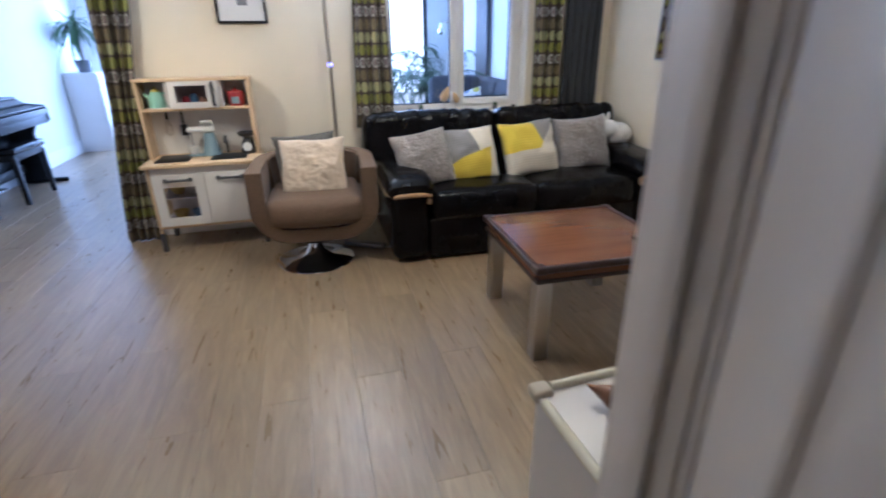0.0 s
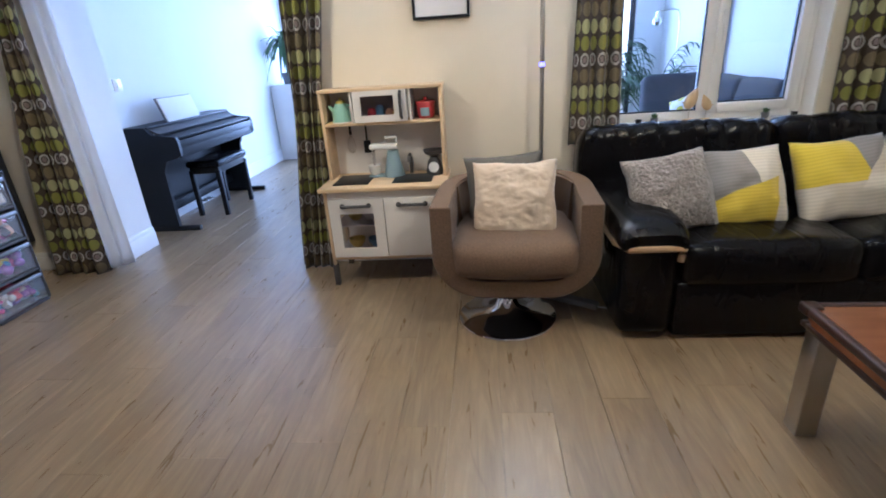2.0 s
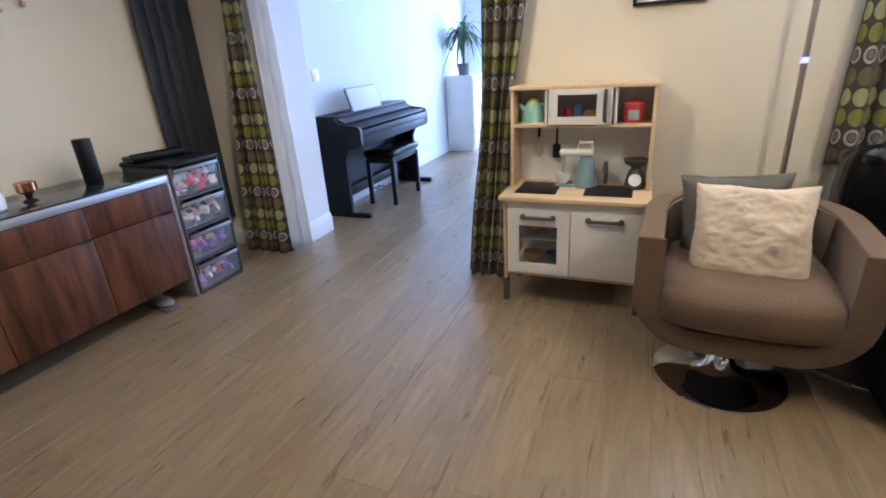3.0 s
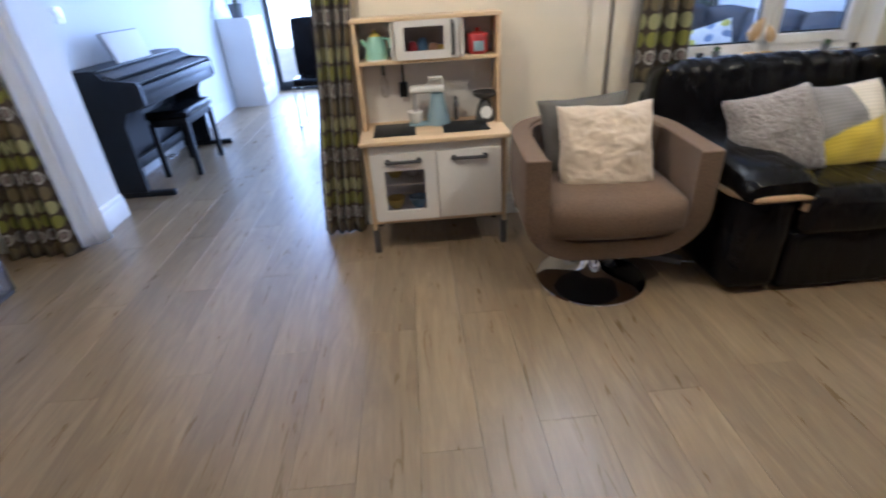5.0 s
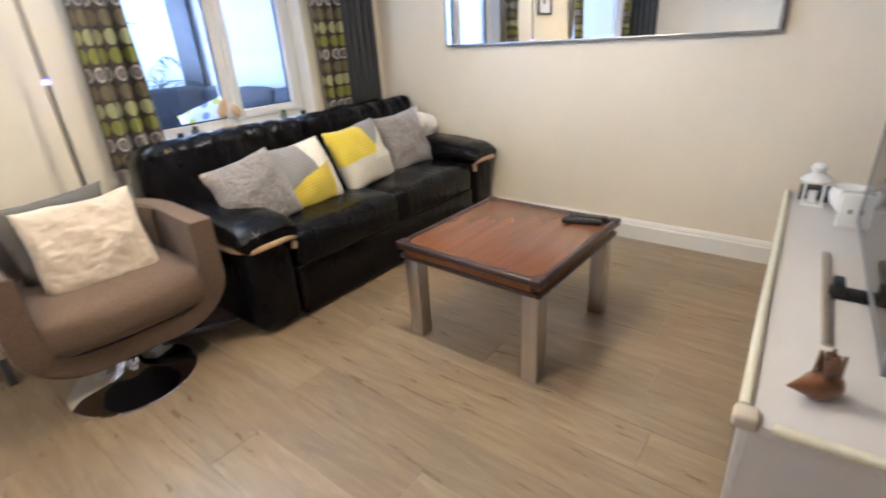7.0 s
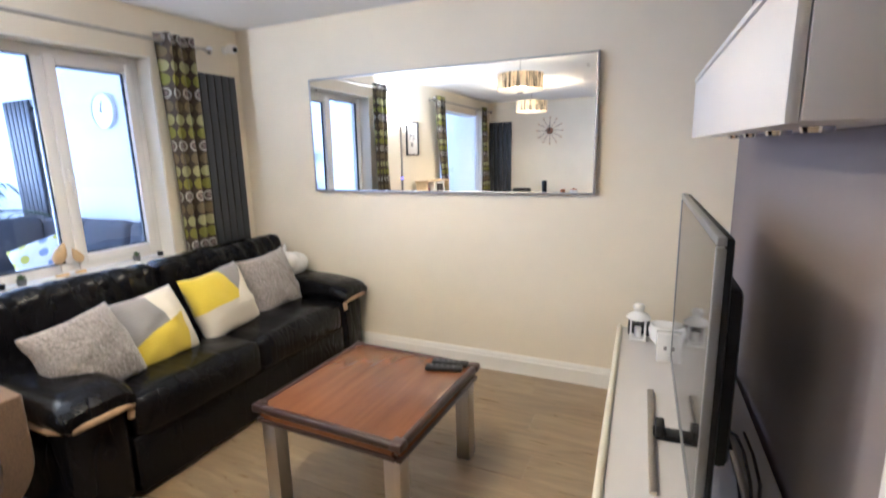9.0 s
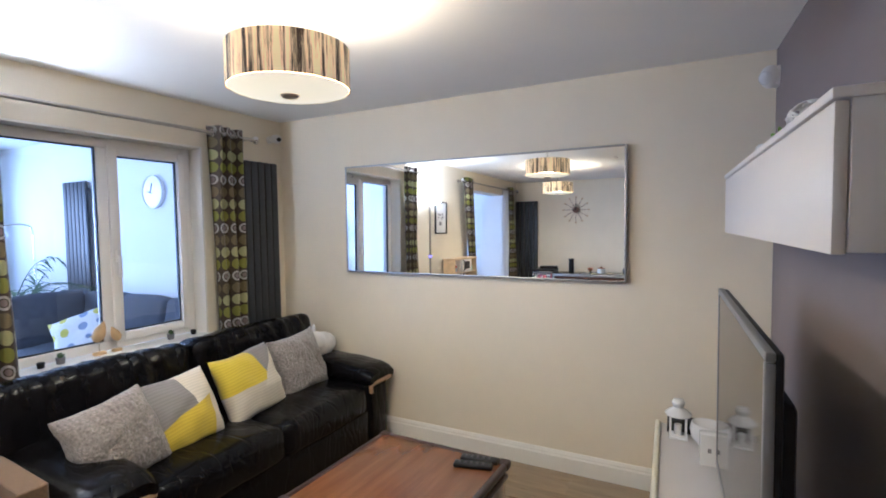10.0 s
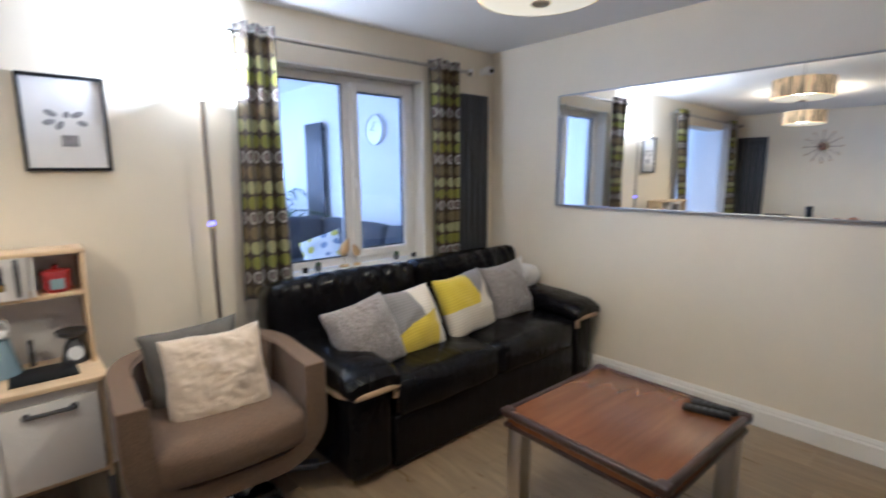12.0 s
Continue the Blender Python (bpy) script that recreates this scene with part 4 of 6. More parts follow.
def coffee_table():
    t = thing("coffee_table", "square cherry-veneer coffee table with steel legs", "coffee table", (1.406, 4.784, 0), -1.5)
    w, d = 0.720, 0.692
    part("tabletop", B(w - 0.05, d - 0.05, 0.05, (0, 0, 0.430), 0.003), CHERRY, t)
    rim = []
    for s in (-1, 1):
        rim.append(B(w, 0.028, 0.030, (0, s * (d / 2 - 0.014), 0.445), 0.010, 3))
        rim.append(B(0.028, d - 0.056, 0.030, (s * (w / 2 - 0.014), 0, 0.445), 0.010, 3))
    part("rim", merge(*rim), DARKRIM, t, "dark moulded rim")
    low = []
    for s in (-1, 1):
        low.append(B(w - 0.015, 0.022, 0.020, (0, s * (d / 2 - 0.018), 0.392), 0.006))
        low.append(B(0.022, d - 0.06, 0.020, (s * (w / 2 - 0.018), 0, 0.392), 0.006))
    part("lower_edge", merge(*low), DARKRIM, t)
    ap = []
    for s in (-1, 1):
        ap.append(B(w - 0.05, 0.016, 0.05, (0, s * (d / 2 - 0.022), 0.412), 0.002))
        ap.append(B(0.016, d - 0.09, 0.05, (s * (w / 2 - 0.022), 0, 0.412), 0.002))
    part("apron", merge(*ap), CHERRY, t)
    for sx in (-1, 1):
        for sy in (-1, 1):
            part("corner_cap", B(0.05, 0.05, 0.034, (sx * (w / 2 - 0.022), sy * (d / 2 - 0.022), 0.446), 0.008, 3), DARKRIM, t)
            part("leg", B(0.068, 0.068, 0.385, (sx * (w / 2 - 0.055), sy * (d / 2 - 0.055), 0.1925), 0.004), STEEL, t)
    return t


coffee_table()

# ---- toy kitchen ----


def toy_kitchen():
    k = thing("toy_kitchen", "white and birch wooden toy kitchen", "toy kitchen", (-0.492, 6.66, 0))
    w = 0.72
    # local y: 0 at the wall, negative towards the room
    for sx in (-1, 1):
        part("side_panel", merge(B(0.018, 0.17, 0.52, (sx * 0.337, -0.105, 0.835), 0.003), B(0.018, 0.030, 0.47, (sx * 0.335, -0.345, 0.345), 0.003), B(0.018, 0.03, 0.47, (sx * 0.335, -0.03, 0.345), 0.003)), BIRCH, k)
        for y in (-0.35, -0.03):
            part("leg", B(0.030, 0.034, 0.13, (sx * 0.333, y, 0.065), 0.004), DARKGREY, k, "grey plastic adjustable leg")
    part("worktop", B(w, 0.40, 0.022, (0, -0.20, 0.589), 0.004), BIRCH, k)
    part("top_board", B(0.70, 0.185, 0.018, (0, -0.105, 1.100), 0.003), BIRCH, k)
    part("shelf", B(0.656, 0.165, 0.016, (0, -0.105, 0.915), 0.002), BIRCH, k)
    part("back_panel", B(0.656, 0.006, 0.50, (0, -0.02, 0.845)), WHITELAM, k)
    for x in (-0.165, 0.165):
        part("divider", B(0.012, 0.16, 0.168, (x, -0.105, 1.007)), WHITELAM, k)
    mw = part("microwave_door", frame_ring(-0.15, 0.15, 0.9235, 1.091, -0.108, 0.078, 0.960, 1.064, -0.200, -0.184), WHITELAM, k)
    part("microwave_handle", tube([(0.118, -0.200, 1.080), (0.118, -0.222, 1.07), (0.118, -0.222, 0.95), (0.118, -0.200, 0.94)], 0.009, 10), DARKGREY, mw)
    part("microwave_window", B(0.186, 0.003, 0.104, (-0.015, -0.190, 1.012)), DARKPANE, mw)
    part("cabinet_body", merge(B(0.63, 0.33, 0.012, (0, -0.19, 0.185)), B(0.63, 0.006, 0.39, (0, -0.03, 0.385)), B(0.012, 0.33, 0.39, (0, -0.19, 0.38)), B(0.64, 0.012, 0.045, (0, -0.358, 0.556)),
         B(0.30, 0.30, 0.006, (-0.16, -0.19, 0.36))), WHITELAM, k)
    od = part("oven_door", frame_ring(-0.3175, -0.0025, 0.185, 0.5325, -0.2575, -0.0625, 0.24, 0.4475, -0.380, -0.364), WHITELAM, k)
    part("oven_window", B(0.195, 0.003, 0.2075, (-0.16, -0.370, 0.344)), DARKPANE, od)
    cd = part("cupboard_door", B(0.315, 0.016, 0.347, (0.16, -0.372, 0.359), 0.003), WHITELAM, k)
    for x, p in ((-0.16, od), (0.16, cd)):
        part("handle", merge(tube([(x - 0.075, -0.378, 0.495), (x - 0.072, -0.400, 0.495), (x + 0.072, -0.400, 0.495), (x + 0.075, -0.378, 0.495)], 0.0085, 10),
             C(0.014, 0.010, (x - 0.075, -0.384, 0.495), r=(90, 0, 0), seg=14), C(0.014, 0.010, (x + 0.075, -0.384, 0.495), r=(90, 0, 0), seg=14)), DARKGREY, p, "dark grey bar handle")
    part("bottom_rail", B(0.66, 0.018, 0.022, (0, -0.350, 0.172), 0.002), BIRCH, k)
    part("hob", B(0.205, 0.225, 0.006, (-0.19, -0.21, 0.6025), 0.002), BLACKP, k, "black hob plate")
    part("sink", merge(B(0.225, 0.20, 0.005, (0.16, -0.22, 0.6025), 0.002), B(0.195, 0.17, 0.012, (0.16, -0.22, 0.5965))), BLACKP, k, "dark grey sink")
    part("tap", tube([(0.13, -0.075, 0.60), (0.13, -0.075, 0.69), (0.13, -0.10, 0.715), (0.13, -0.14, 0.705), (0.13, -0.15, 0.68)], 0.011, 10), DARKGREY, k)
    part("utensil_rail", merge(C(0.004, 0.62, (0, -0.04, 0.895), r=(0, 90, 0), seg=8)), STEEL, k)
    return k


toy_kitchen()
KX, KY = -0.492, 6.66
# toys on the kitchen
ket = thing("toy_kettle", "mint green toy kettle on the toy kitchen shelf", "toy kettle", (KX - 0.245, KY - 0.11, 0.923))
part("body", lathe([(0.052, 0), (0.056, 0.01), (0.046, 0.07), (0.030, 0.105), (0.0, 0.108)], seg=24), MINT, ket)
part("lid", lathe([(0.030, 0.105), (0.022, 0.118), (0.006, 0.122), (0.008, 0.132), (0.0, 0.135)], seg=20), YELLOWP, ket)
part("handle", tube([(0.035, 0, 0.095), (0.065, 0, 0.09), (0.070, 0, 0.05), (0.048, 0, 0.02)], 0.008, 8), MINT, ket)
part("spout", tube([(-0.04, 0, 0.06), (-0.062, 0, 0.085), (-0.068, 0, 0.095)], [0.014, 0.010, 0.008], 8), MINT, ket)
part("base", C(0.058, 0.010, (0, 0, 0.0), seg=24, bev=0.003), WHITECER, ket)
tj = thing("toy_toaster", "red toy pot on the toy kitchen shelf", "toy pot", (KX + 0.245, KY - 0.11, 0.923))
part("body", lathe([(0.040, 0), (0.050, 0.012), (0.052, 0.07), (0.048, 0.078), (0.0, 0.078)], seg=24), REDP, tj)
part("lid", lathe([(0.058, 0.078), (0.054, 0.092), (0.010, 0.100), (0.012, 0.115), (0.0, 0.118)], seg=24), REDP, tj)
part("label", B(0.05, 0.012, 0.045, (0, -0.049, 0.038), 0.003), BLUEGREY, tj, "pale paper label")
for i, (x, m, h) in enumerate(((-0.07, TOYS[7], 0.07), (-0.02, TOYS[4], 0.085), (0.035, TOYS[3], 0.06), (0.07, TOYS[5], 0.05))):
    solo("toy_food", lathe([(0.022, 0), (0.026, 0.01), (0.024, h * 0.8), (0.014, h), (0, h)], seg=16), m, "coloured toy food box behind the toy microwave window", "toy food", (KX + x, KY - 0.10, 0.923), group="toys in the microwave")
for i, (x, z, m) in enumerate(((-0.21, 0.366, TOYS[5]), (-0.12, 0.366, TOYS[1]), (-0.22, 0.191, TOYS[5]), (-0.10, 0.191, TOYS[4]))):
    solo("toy_bowl", lathe([(0.025, 0), (0.045, 0.03), (0.05, 0.055), (0.046, 0.055), (0.04, 0.03), (0.0, 0.008)], seg=20), m, "toy bowl inside the toy oven", "toy bowl", (KX + x, KY - 0.22, z), group="toys in the oven")
mx = thing("toy_mixer", "blue-grey and white toy stand mixer", "toy mixer", (KX - 0.01, KY - 0.13, 0.6))
part("stand", lathe([(0.06, 0), (0.062, 0.01), (0.045, 0.08), (0.032, 0.15), (0.0, 0.155)], (0.045, 0, 0), 20), BLUEGREY, mx)
part("head", B(0.17, 0.05, 0.035, (-0.005, 0, 0.175), 0.014, 3), WHITECER, mx)
part("handle", tube([(0.0, 0, 0.19), (0.01, 0, 0.225), (0.07, 0, 0.225), (0.075, 0, 0.19)], 0.009, 8), WHITECER, mx)
part("bowl", lathe([(0.02, 0.012), (0.034, 0.03), (0.038, 0.07), (0.035, 0.07), (0.0, 0.03)], (-0.07, 0, 0), 20), WHITECER, mx)
part("whisk", C(0.010, 0.09, (-0.07, 0, 0.115), seg=10), CLEARP, mx)
part("foot", B(0.13, 0.08, 0.012, (-0.04, 0, 0.006), 0.005), BLUEGREY, mx)
sc = thing("toy_scale", "dark toy kitchen scale with a round dial", "toy scale", (KX + 0.275, KY - 0.13, 0.6))
part("body", lathe([(0.048, 0), (0.050, 0.02), (0.038, 0.075), (0.02, 0.105), (0.0, 0.106)], seg=20), DARKGREY, sc)
part("dial", C(0.030, 0.006, (0, -0.047, 0.05), r=(78, 0, 0), seg=24), WHITECER, sc)
part("pan", lathe([(0.02, 0.105), (0.055, 0.125), (0.062, 0.145), (0.058, 0.145), (0.0, 0.118)], seg=24), DARKGREY, sc)
ut = thing("toy_ladle", "black toy spatula hanging from the rail", "toy utensil", (KX - 0.13, KY - 0.045, 0), group="hanging toy utensils")
part("shaft", tube([(0, 0, 0.893), (0, -0.004, 0.80)], 0.006, 8), BLACKP, ut)
part("blade", B(0.042, 0.006, 0.075, (0, -0.004, 0.765), 0.003), BLACKP, ut)
wk = thing("toy_whisk", "black toy whisk hanging from the rail", "toy utensil", (KX - 0.225, KY - 0.045, 0), group="hanging toy utensils")
part("shaft", tube([(0, 0, 0.893), (0, -0.004, 0.84)], 0.008, 8), BLACKP, wk)
for k in range(3):
    a = math.pi * k / 3
    part("wire", tube([(math.cos(a) * r, math.sin(a) * r - 0.004, 0.84 - h) for r, h in ((0, 0), (0.018, 0.03), (0.026, 0.07), (0.016, 0.10), (0, 0.108), (-0.016, 0.10), (-0.026, 0.07), (-0.018, 0.03), (0, 0))], 0.0016, 5), STEEL, wk)

# ---- cushions ----


def lay_cushion(name, label, at, w, h, t, material, lean, rz, roll=0, seed=0, group=""):
    fluffy = material in (FLEECE, GREYFUR)
    bm = cushion(w, h, t * 1.3, seed, 56 if fluffy else 24, 0.46, 0.006, "waves" if material == FLEECE else "bobbles" if fluffy else "")
    return solo(name, bm, material, label, "cushion", at, rz, -lean, roll, group, smooth=80)


# at: the middle of the cushion
lay_cushion("cushion", "fluffy cream fleece cushion on the swivel chair", (0.215, 5.985, 0.575), 0.415, 0.395, 0.14, FLEECE, 22, -4, 0, 1)
lay_cushion("cushion", "grey cloth cushion tucked behind the cream one", (0.175, 6.14, 0.59), 0.40, 0.37, 0.11, GREYCLOTH, 16, -4, -4, 2)
SG = "cushions on the leather sofa"
lay_cushion("cushion", "fluffy grey teddy cushion leaning on the sofa arm", (0.915, 5.93, 0.60), 0.38, 0.375, 0.14, GREYFUR, 26, 3, -8, 3, SG)
lay_cushion("cushion", "grey, white and mustard patchwork cushion", (1.245, 5.975, 0.60), 0.39, 0.385, 0.13, PATCH_A, 26, 2, -3, 4, SG)
lay_cushion("cushion", "mustard, grey and cream patchwork cushion", (1.69, 6.00, 0.61), 0.42, 0.40, 0.13, PATCH_B, 22, 4, -4, 5, SG)
lay_cushion("cushion", "fluffy grey teddy cushion at the sofa's end", (2.12, 6.04, 0.61), 0.43, 0.40, 0.14, GREYFUR, 20, 4, -2, 6, SG)
solo("plush_toy", merge(ball(0.14, 0.10, 0.085, (0, 0, 0.085)), ball(0.075, 0.07, 0.07, (-0.115, -0.02, 0.13)), ball(0.020, 0.012, 0.045, (-0.145, 0.01, 0.20), r=(0, -12, 0)), ball(0.020, 0.012, 0.045, (-0.095, 0.01, 0.205), r=(0, 10, 0)),
     ball(0.03, 0.03, 0.03, (0.13, 0, 0.09))), PLUSH, "white plush animal lying on the sofa arm", "plush toy", (2.47, 6.15, 0.565), 15)

# ---- floor lamp ----
fl = thing("floor_lamp", "slim steel uplighter floor lamp, lit", "floor lamp", (0.40, 6.53, 0))
part("base", lathe([(0.13, 0), (0.13, 0.012), (0.10, 0.02), (0.015, 0.028), (0, 0.028)], seg=32), STEEL, fl)
part("pole", C(0.012, 1.76, (0, 0, 0.90), seg=14), STEEL, fl)
part("ring", C(0.0145, 0.022, (0, 0, 1.17), seg=14), LEDBLUE, fl, "blue glowing touch switch")
part("bowl", lathe([(0.012, 1.775), (0.06, 1.785), (0.12, 1.81), (0.135, 1.825), (0.131, 1.825), (0.115, 1.813), (0.0, 1.79)], seg=36), UPGLOW, fl, "lit frosted glass bowl")

# ---- picture ----
pic = thing("picture_frame", "black framed print of a potted plant", "picture", (-0.137, YN - 0.002, 1.645))
pw, ph = 0.315, 0.415
part("frame", merge(B(pw, 0.022, 0.014, (0, -0.012, ph / 2 - 0.007), 0.003), B(pw, 0.022, 0.014, (0, -0.012, -ph / 2 + 0.007), 0.003),
     B(0.014, 0.022, ph - 0.028, (-pw / 2 + 0.007, -0.012, 0), 0.003), B(0.014, 0.022, ph - 0.028, (pw / 2 - 0.007, -0.012, 0), 0.003)), BLACKP, pic)
pr = part("print", B(pw - 0.028, 0.004, ph - 0.028, (0, -0.006, 0)), PAPER, pic)
part("drawn_pot", B(0.062, 0.001, 0.05, (0.01, -0.0088, -0.075)), INK, pr)
for a, r, l in ((155, 0.055, 0.05), (195, 0.06, 0.045), (25, 0.05, 0.05), (-15, 0.065, 0.04), (235, 0.035, 0.045), (70, 0.02, 0.03)):
    q = math.radians(a)
    part("drawn_leaf", turned(ball(l / 2, 0.0005, 0.012, (0, 0, 0), 12), pose(math.cos(q) * r, -0.0088, 0.02 + math.sin(q) * r, 0, -a, 0)), INK, pr)

# ---- sill ornaments ----


def bird(x, s, way):
    """A turned bird on a wire: full breast, drawn up to a pointed tail; way is the side its beak is on."""
    b = thing("wooden_bird", "pale turned-wood bird on a block stand", "ornament", (x, 6.735, WZ0 + 0.024), group="birds on the sill")
    part("stand", B(0.055 * s, 0.03, 0.018, (0, 0, 0.009), 0.002), LIGHTWOOD, b)
    part("peg", C(0.0025, 0.06 * s, (0, 0, 0.018 + 0.03 * s), seg=8), STEEL, b)
    body = lathe([(0.0, -0.040), (0.014, -0.036), (0.026, -0.022), (0.031, 0.0), (0.028, 0.022), (0.018, 0.045), (0.008, 0.064), (0.0, 0.074)], seg=20)
    bmesh.ops.scale(body, vec=(s, 0.8 * s, s), verts=body.verts)
    part("body", turned(body, pose(0, 0, 0.018 + 0.088 * s, 0, -24 * way, 0)), LIGHTWOOD, b)
    part("beak", C(0.005 * s, 0.020 * s, (way * 0.036 * s, 0, 0.018 + 0.086 * s), r2=0.0008, r=(0, 90 * way, 0), seg=10), LIGHTWOOD, b)


bird(1.275, 1.12, -1)
bird(1.370, 0.86, 1)
for x in (1.08, 1.70):
    p = thing("potted_succulent", "tiny green succulent in a dark pot", "potted plant", (x, 6.73, WZ0 + 0.024), group="succulents on the sill")
    part("pot", lathe([(0.018, 0), (0.023, 0.035), (0.021, 0.035), (0, 0.03)], seg=16), GREYPOT, p)
    lf = []
    for i in range(9):
        lf.append(turned(ball(0.006, 0.006, 0.016, (0, 0, 0.014), 8), pose(0, 0, 0.032, 0, 38 * (i % 3) / 2 + 4, 360 * i / 9)))
    part("leaves", merge(*lf), LEAF, p)
for x in (0.99, 1.86):
    solo("small_black_pot", lathe([(0.015, 0), (0.019, 0.03), (0.017, 0.03), (0, 0.012)], seg=16), BLACKP, "small black pot on the window sill", "pot", (x, 6.73, WZ0 + 0.024), group="small pots on the sill")

# ---- remotes on the table ----
rm = thing("remote_control", "black tv remote lying on the coffee table", "remote control", (1.700, 4.555, 0.455), -80, group="remotes")
part("body", B(0.17, 0.045, 0.018, (0, 0, 0.009), 0.006, 3), BLACKP, rm)
for i in range(5):
    part("button", B(0.010, 0.026, 0.003, (-0.06 + i * 0.026, 0, 0.0188), 0.001), DARKGREY, rm)
rm2 = copy_thing(rm, pose(1.640, 4.560, 0.455, 0, 0, -76))

# ---- tv unit, tv, wall cabinet ----
UX0, UX1, UY, UZ = 0.735, 2.56, 3.84, 0.44
tu = thing("tv_unit", "low white gloss tv unit with foam edge guards", "tv unit")
part("top", slab(UX0, UX1, YS + 0.02, UY, UZ - 0.03, UZ, 0.003), GLOSSW, tu)
part("body", slab(UX0 + 0.005, UX1 - 0.005, YS + 0.025, UY - 0.02, 0.06, UZ - 0.03), GLOSSW, tu)
part("plinth", slab(UX0 + 0.05, UX1 - 0.05, YS + 0.06, UY - 0.07, 0, 0.06), DARKGREY, tu)
for i in range(3):
    w = (UX1 - UX0 - 0.02) / 3
    part("drawer_front", slab(UX0 + 0.01 + i * w + 0.002, UX0 + 0.01 + (i + 1) * w - 0.002, UY - 0.02, UY - 0.002, 0.065, UZ - 0.034, 0.002), GLOSSW, tu)
part("edge_guard", merge(tube([(UX0 + 0.05, UY - 0.006, UZ + 0.002), (1.3, UY - 0.004, UZ + 0.003), (2.0, UY - 0.006, UZ + 0.002), (UX1 - 0.01, UY - 0.006, UZ + 0.002)], 0.014, 10),
     tube([(UX0 + 0.003, UY - 0.06, UZ + 0.002), (UX0 + 0.003, YS + 0.10, UZ + 0.002)], 0.014, 10)), FOAM, tu, "cream foam edge guard")
for y in (UY - 0.012, YS + 0.06):
    part("corner_guard", B(0.055, 0.055, 0.038, (UX0 + 0.018, y, UZ - 0.002), 0.012, 3), BEIGEP, tu, "beige corner guard")

tv = thing("television", "flat silver-framed television, switched off", "television", (1.47, 3.60, UZ))
TW, TZ0, TZ1 = 1.06, 0.075, 0.80
part("casing", B(TW - 0.004, 0.022, TZ1 - TZ0, (0, -0.020, (TZ0 + TZ1) / 2), 0.009), BLACKP, tv)
part("back_bulge", B(TW - 0.22, 0.05, 0.48, (0, -0.054, 0.42), 0.02), BLACKP, tv)
part("bezel", merge(B(TW + 0.004, 0.020, 0.022, (0, -0.004, TZ1 - 0.009), 0.004), B(TW + 0.004, 0.020, 0.03, (0, -0.004, TZ0 + 0.013), 0.004), B(0.022, 0.020, TZ1 - TZ0 - 0.052, (-TW / 2 + 0.009, -0.004, (TZ0 + TZ1) / 2 + 0.004), 0.003),
     B(0.022, 0.020, TZ1 - TZ0 - 0.052, (TW / 2 - 0.009, -0.004, (TZ0 + TZ1) / 2 + 0.004), 0.003)), SILVER, tv)
part("screen", B(TW - 0.044, 0.004, TZ1 - TZ0 - 0.052, (0, 0.0015, (TZ0 + TZ1) / 2 + 0.004)), SCREEN, tv, "glossy dark screen")
st = part("stand", merge(B(0.66, 0.024, 0.014, (0, 0.085, 0.007), 0.004), B(0.66, 0.024, 0.014, (0, -0.16, 0.007), 0.004)), STEEL, tv, "silver bar stand")
part("stand_joint", merge(B(0.06, 0.24, 0.020, (0, -0.04, 0.012), 0.004), B(0.07, 0.03, 0.05, (0, 0.06, 0.03), 0.006), B(0.12, 0.04, 0.10, (0, -0.04, 0.06), 0.006)), BLACKP, tv)

CX0, CX1, CY, CZ0, CZ1 = 0.63, 2.13, 3.575, 1.468, 1.69
wc = thing("wall_cabinet", "white gloss wall cabinet above the tv", "wall cabinet")
part("body", slab(CX0, CX1, YS + 0.002, CY - 0.02, CZ0, CZ1, 0.002), GLOSSW, wc)
part("flap_door", slab(CX0 + 0.002, CX1 - 0.002, CY - 0.018, CY, CZ0 - 0.003, CZ1 - 0.003, 0.002), GLOSSW, wc)
part("top_board", slab(CX0 - 0.004, CX1 + 0.004, YS + 0.002, CY + 0.004, CZ1, CZ1 + 0.016, 0.002), GLOSSW, wc)
for x in (0.95, 1.25, 1.55, 1.85):
    part("downlight", lathe([(0.0, CZ0 - 0.012), (0.026, CZ0 - 0.012), (0.03, CZ0 - 0.0005), (0, CZ0 - 0.0005)], (x, 3.45, 0), 20), CHROME, wc, "small chrome downlight")

# things on the wall cabinet
wb = []
for k in range(14):
    a, b = random.uniform(0, 180), random.uniform(0, 180)
    wb.append(turned(tube([(0.055 * math.cos(t), 0.055 * math.sin(t), 0) for t in [q * math.pi / 10 for q in range(20)]], 0.004, 5, True), pose(0, 0, 0.058, a, b, 0)))
solo("wicker_ball", merge(*wb), WHITELAM, "white wicker ball on the wall cabinet", "ornament", (1.30, 3.46, CZ1 + 0.017))
tp = thing("small_planter", "small white planter with a green sprig", "potted plant", (1.52, 3.47, CZ1 + 0.016))
part("pot", lathe([(0.022, 0), (0.03, 0.045), (0.027, 0.045), (0, 0.04)], seg=18), WHITECER, tp)
part("leaves", merge(*[turned(ball(0.010, 0.004, 0.030, (0, 0, 0.03), 8), pose(0, 0, 0.035, 0, 30 + 20 * (i % 2), 60 * i)) for i in range(6)]), mat("lime_leaf", (0.25, 0.42, 0.06), 0.5), tp)
solo("shell_ornament", merge(ball(0.035, 0.03, 0.028, (0, 0, 0.028)), ball(0.022, 0.02, 0.02, (0.03, 0.01, 0.045))), WHITECER, "small white ceramic ornament on the wall cabinet", "ornament", (1.66, 3.50, CZ1 + 0.016))

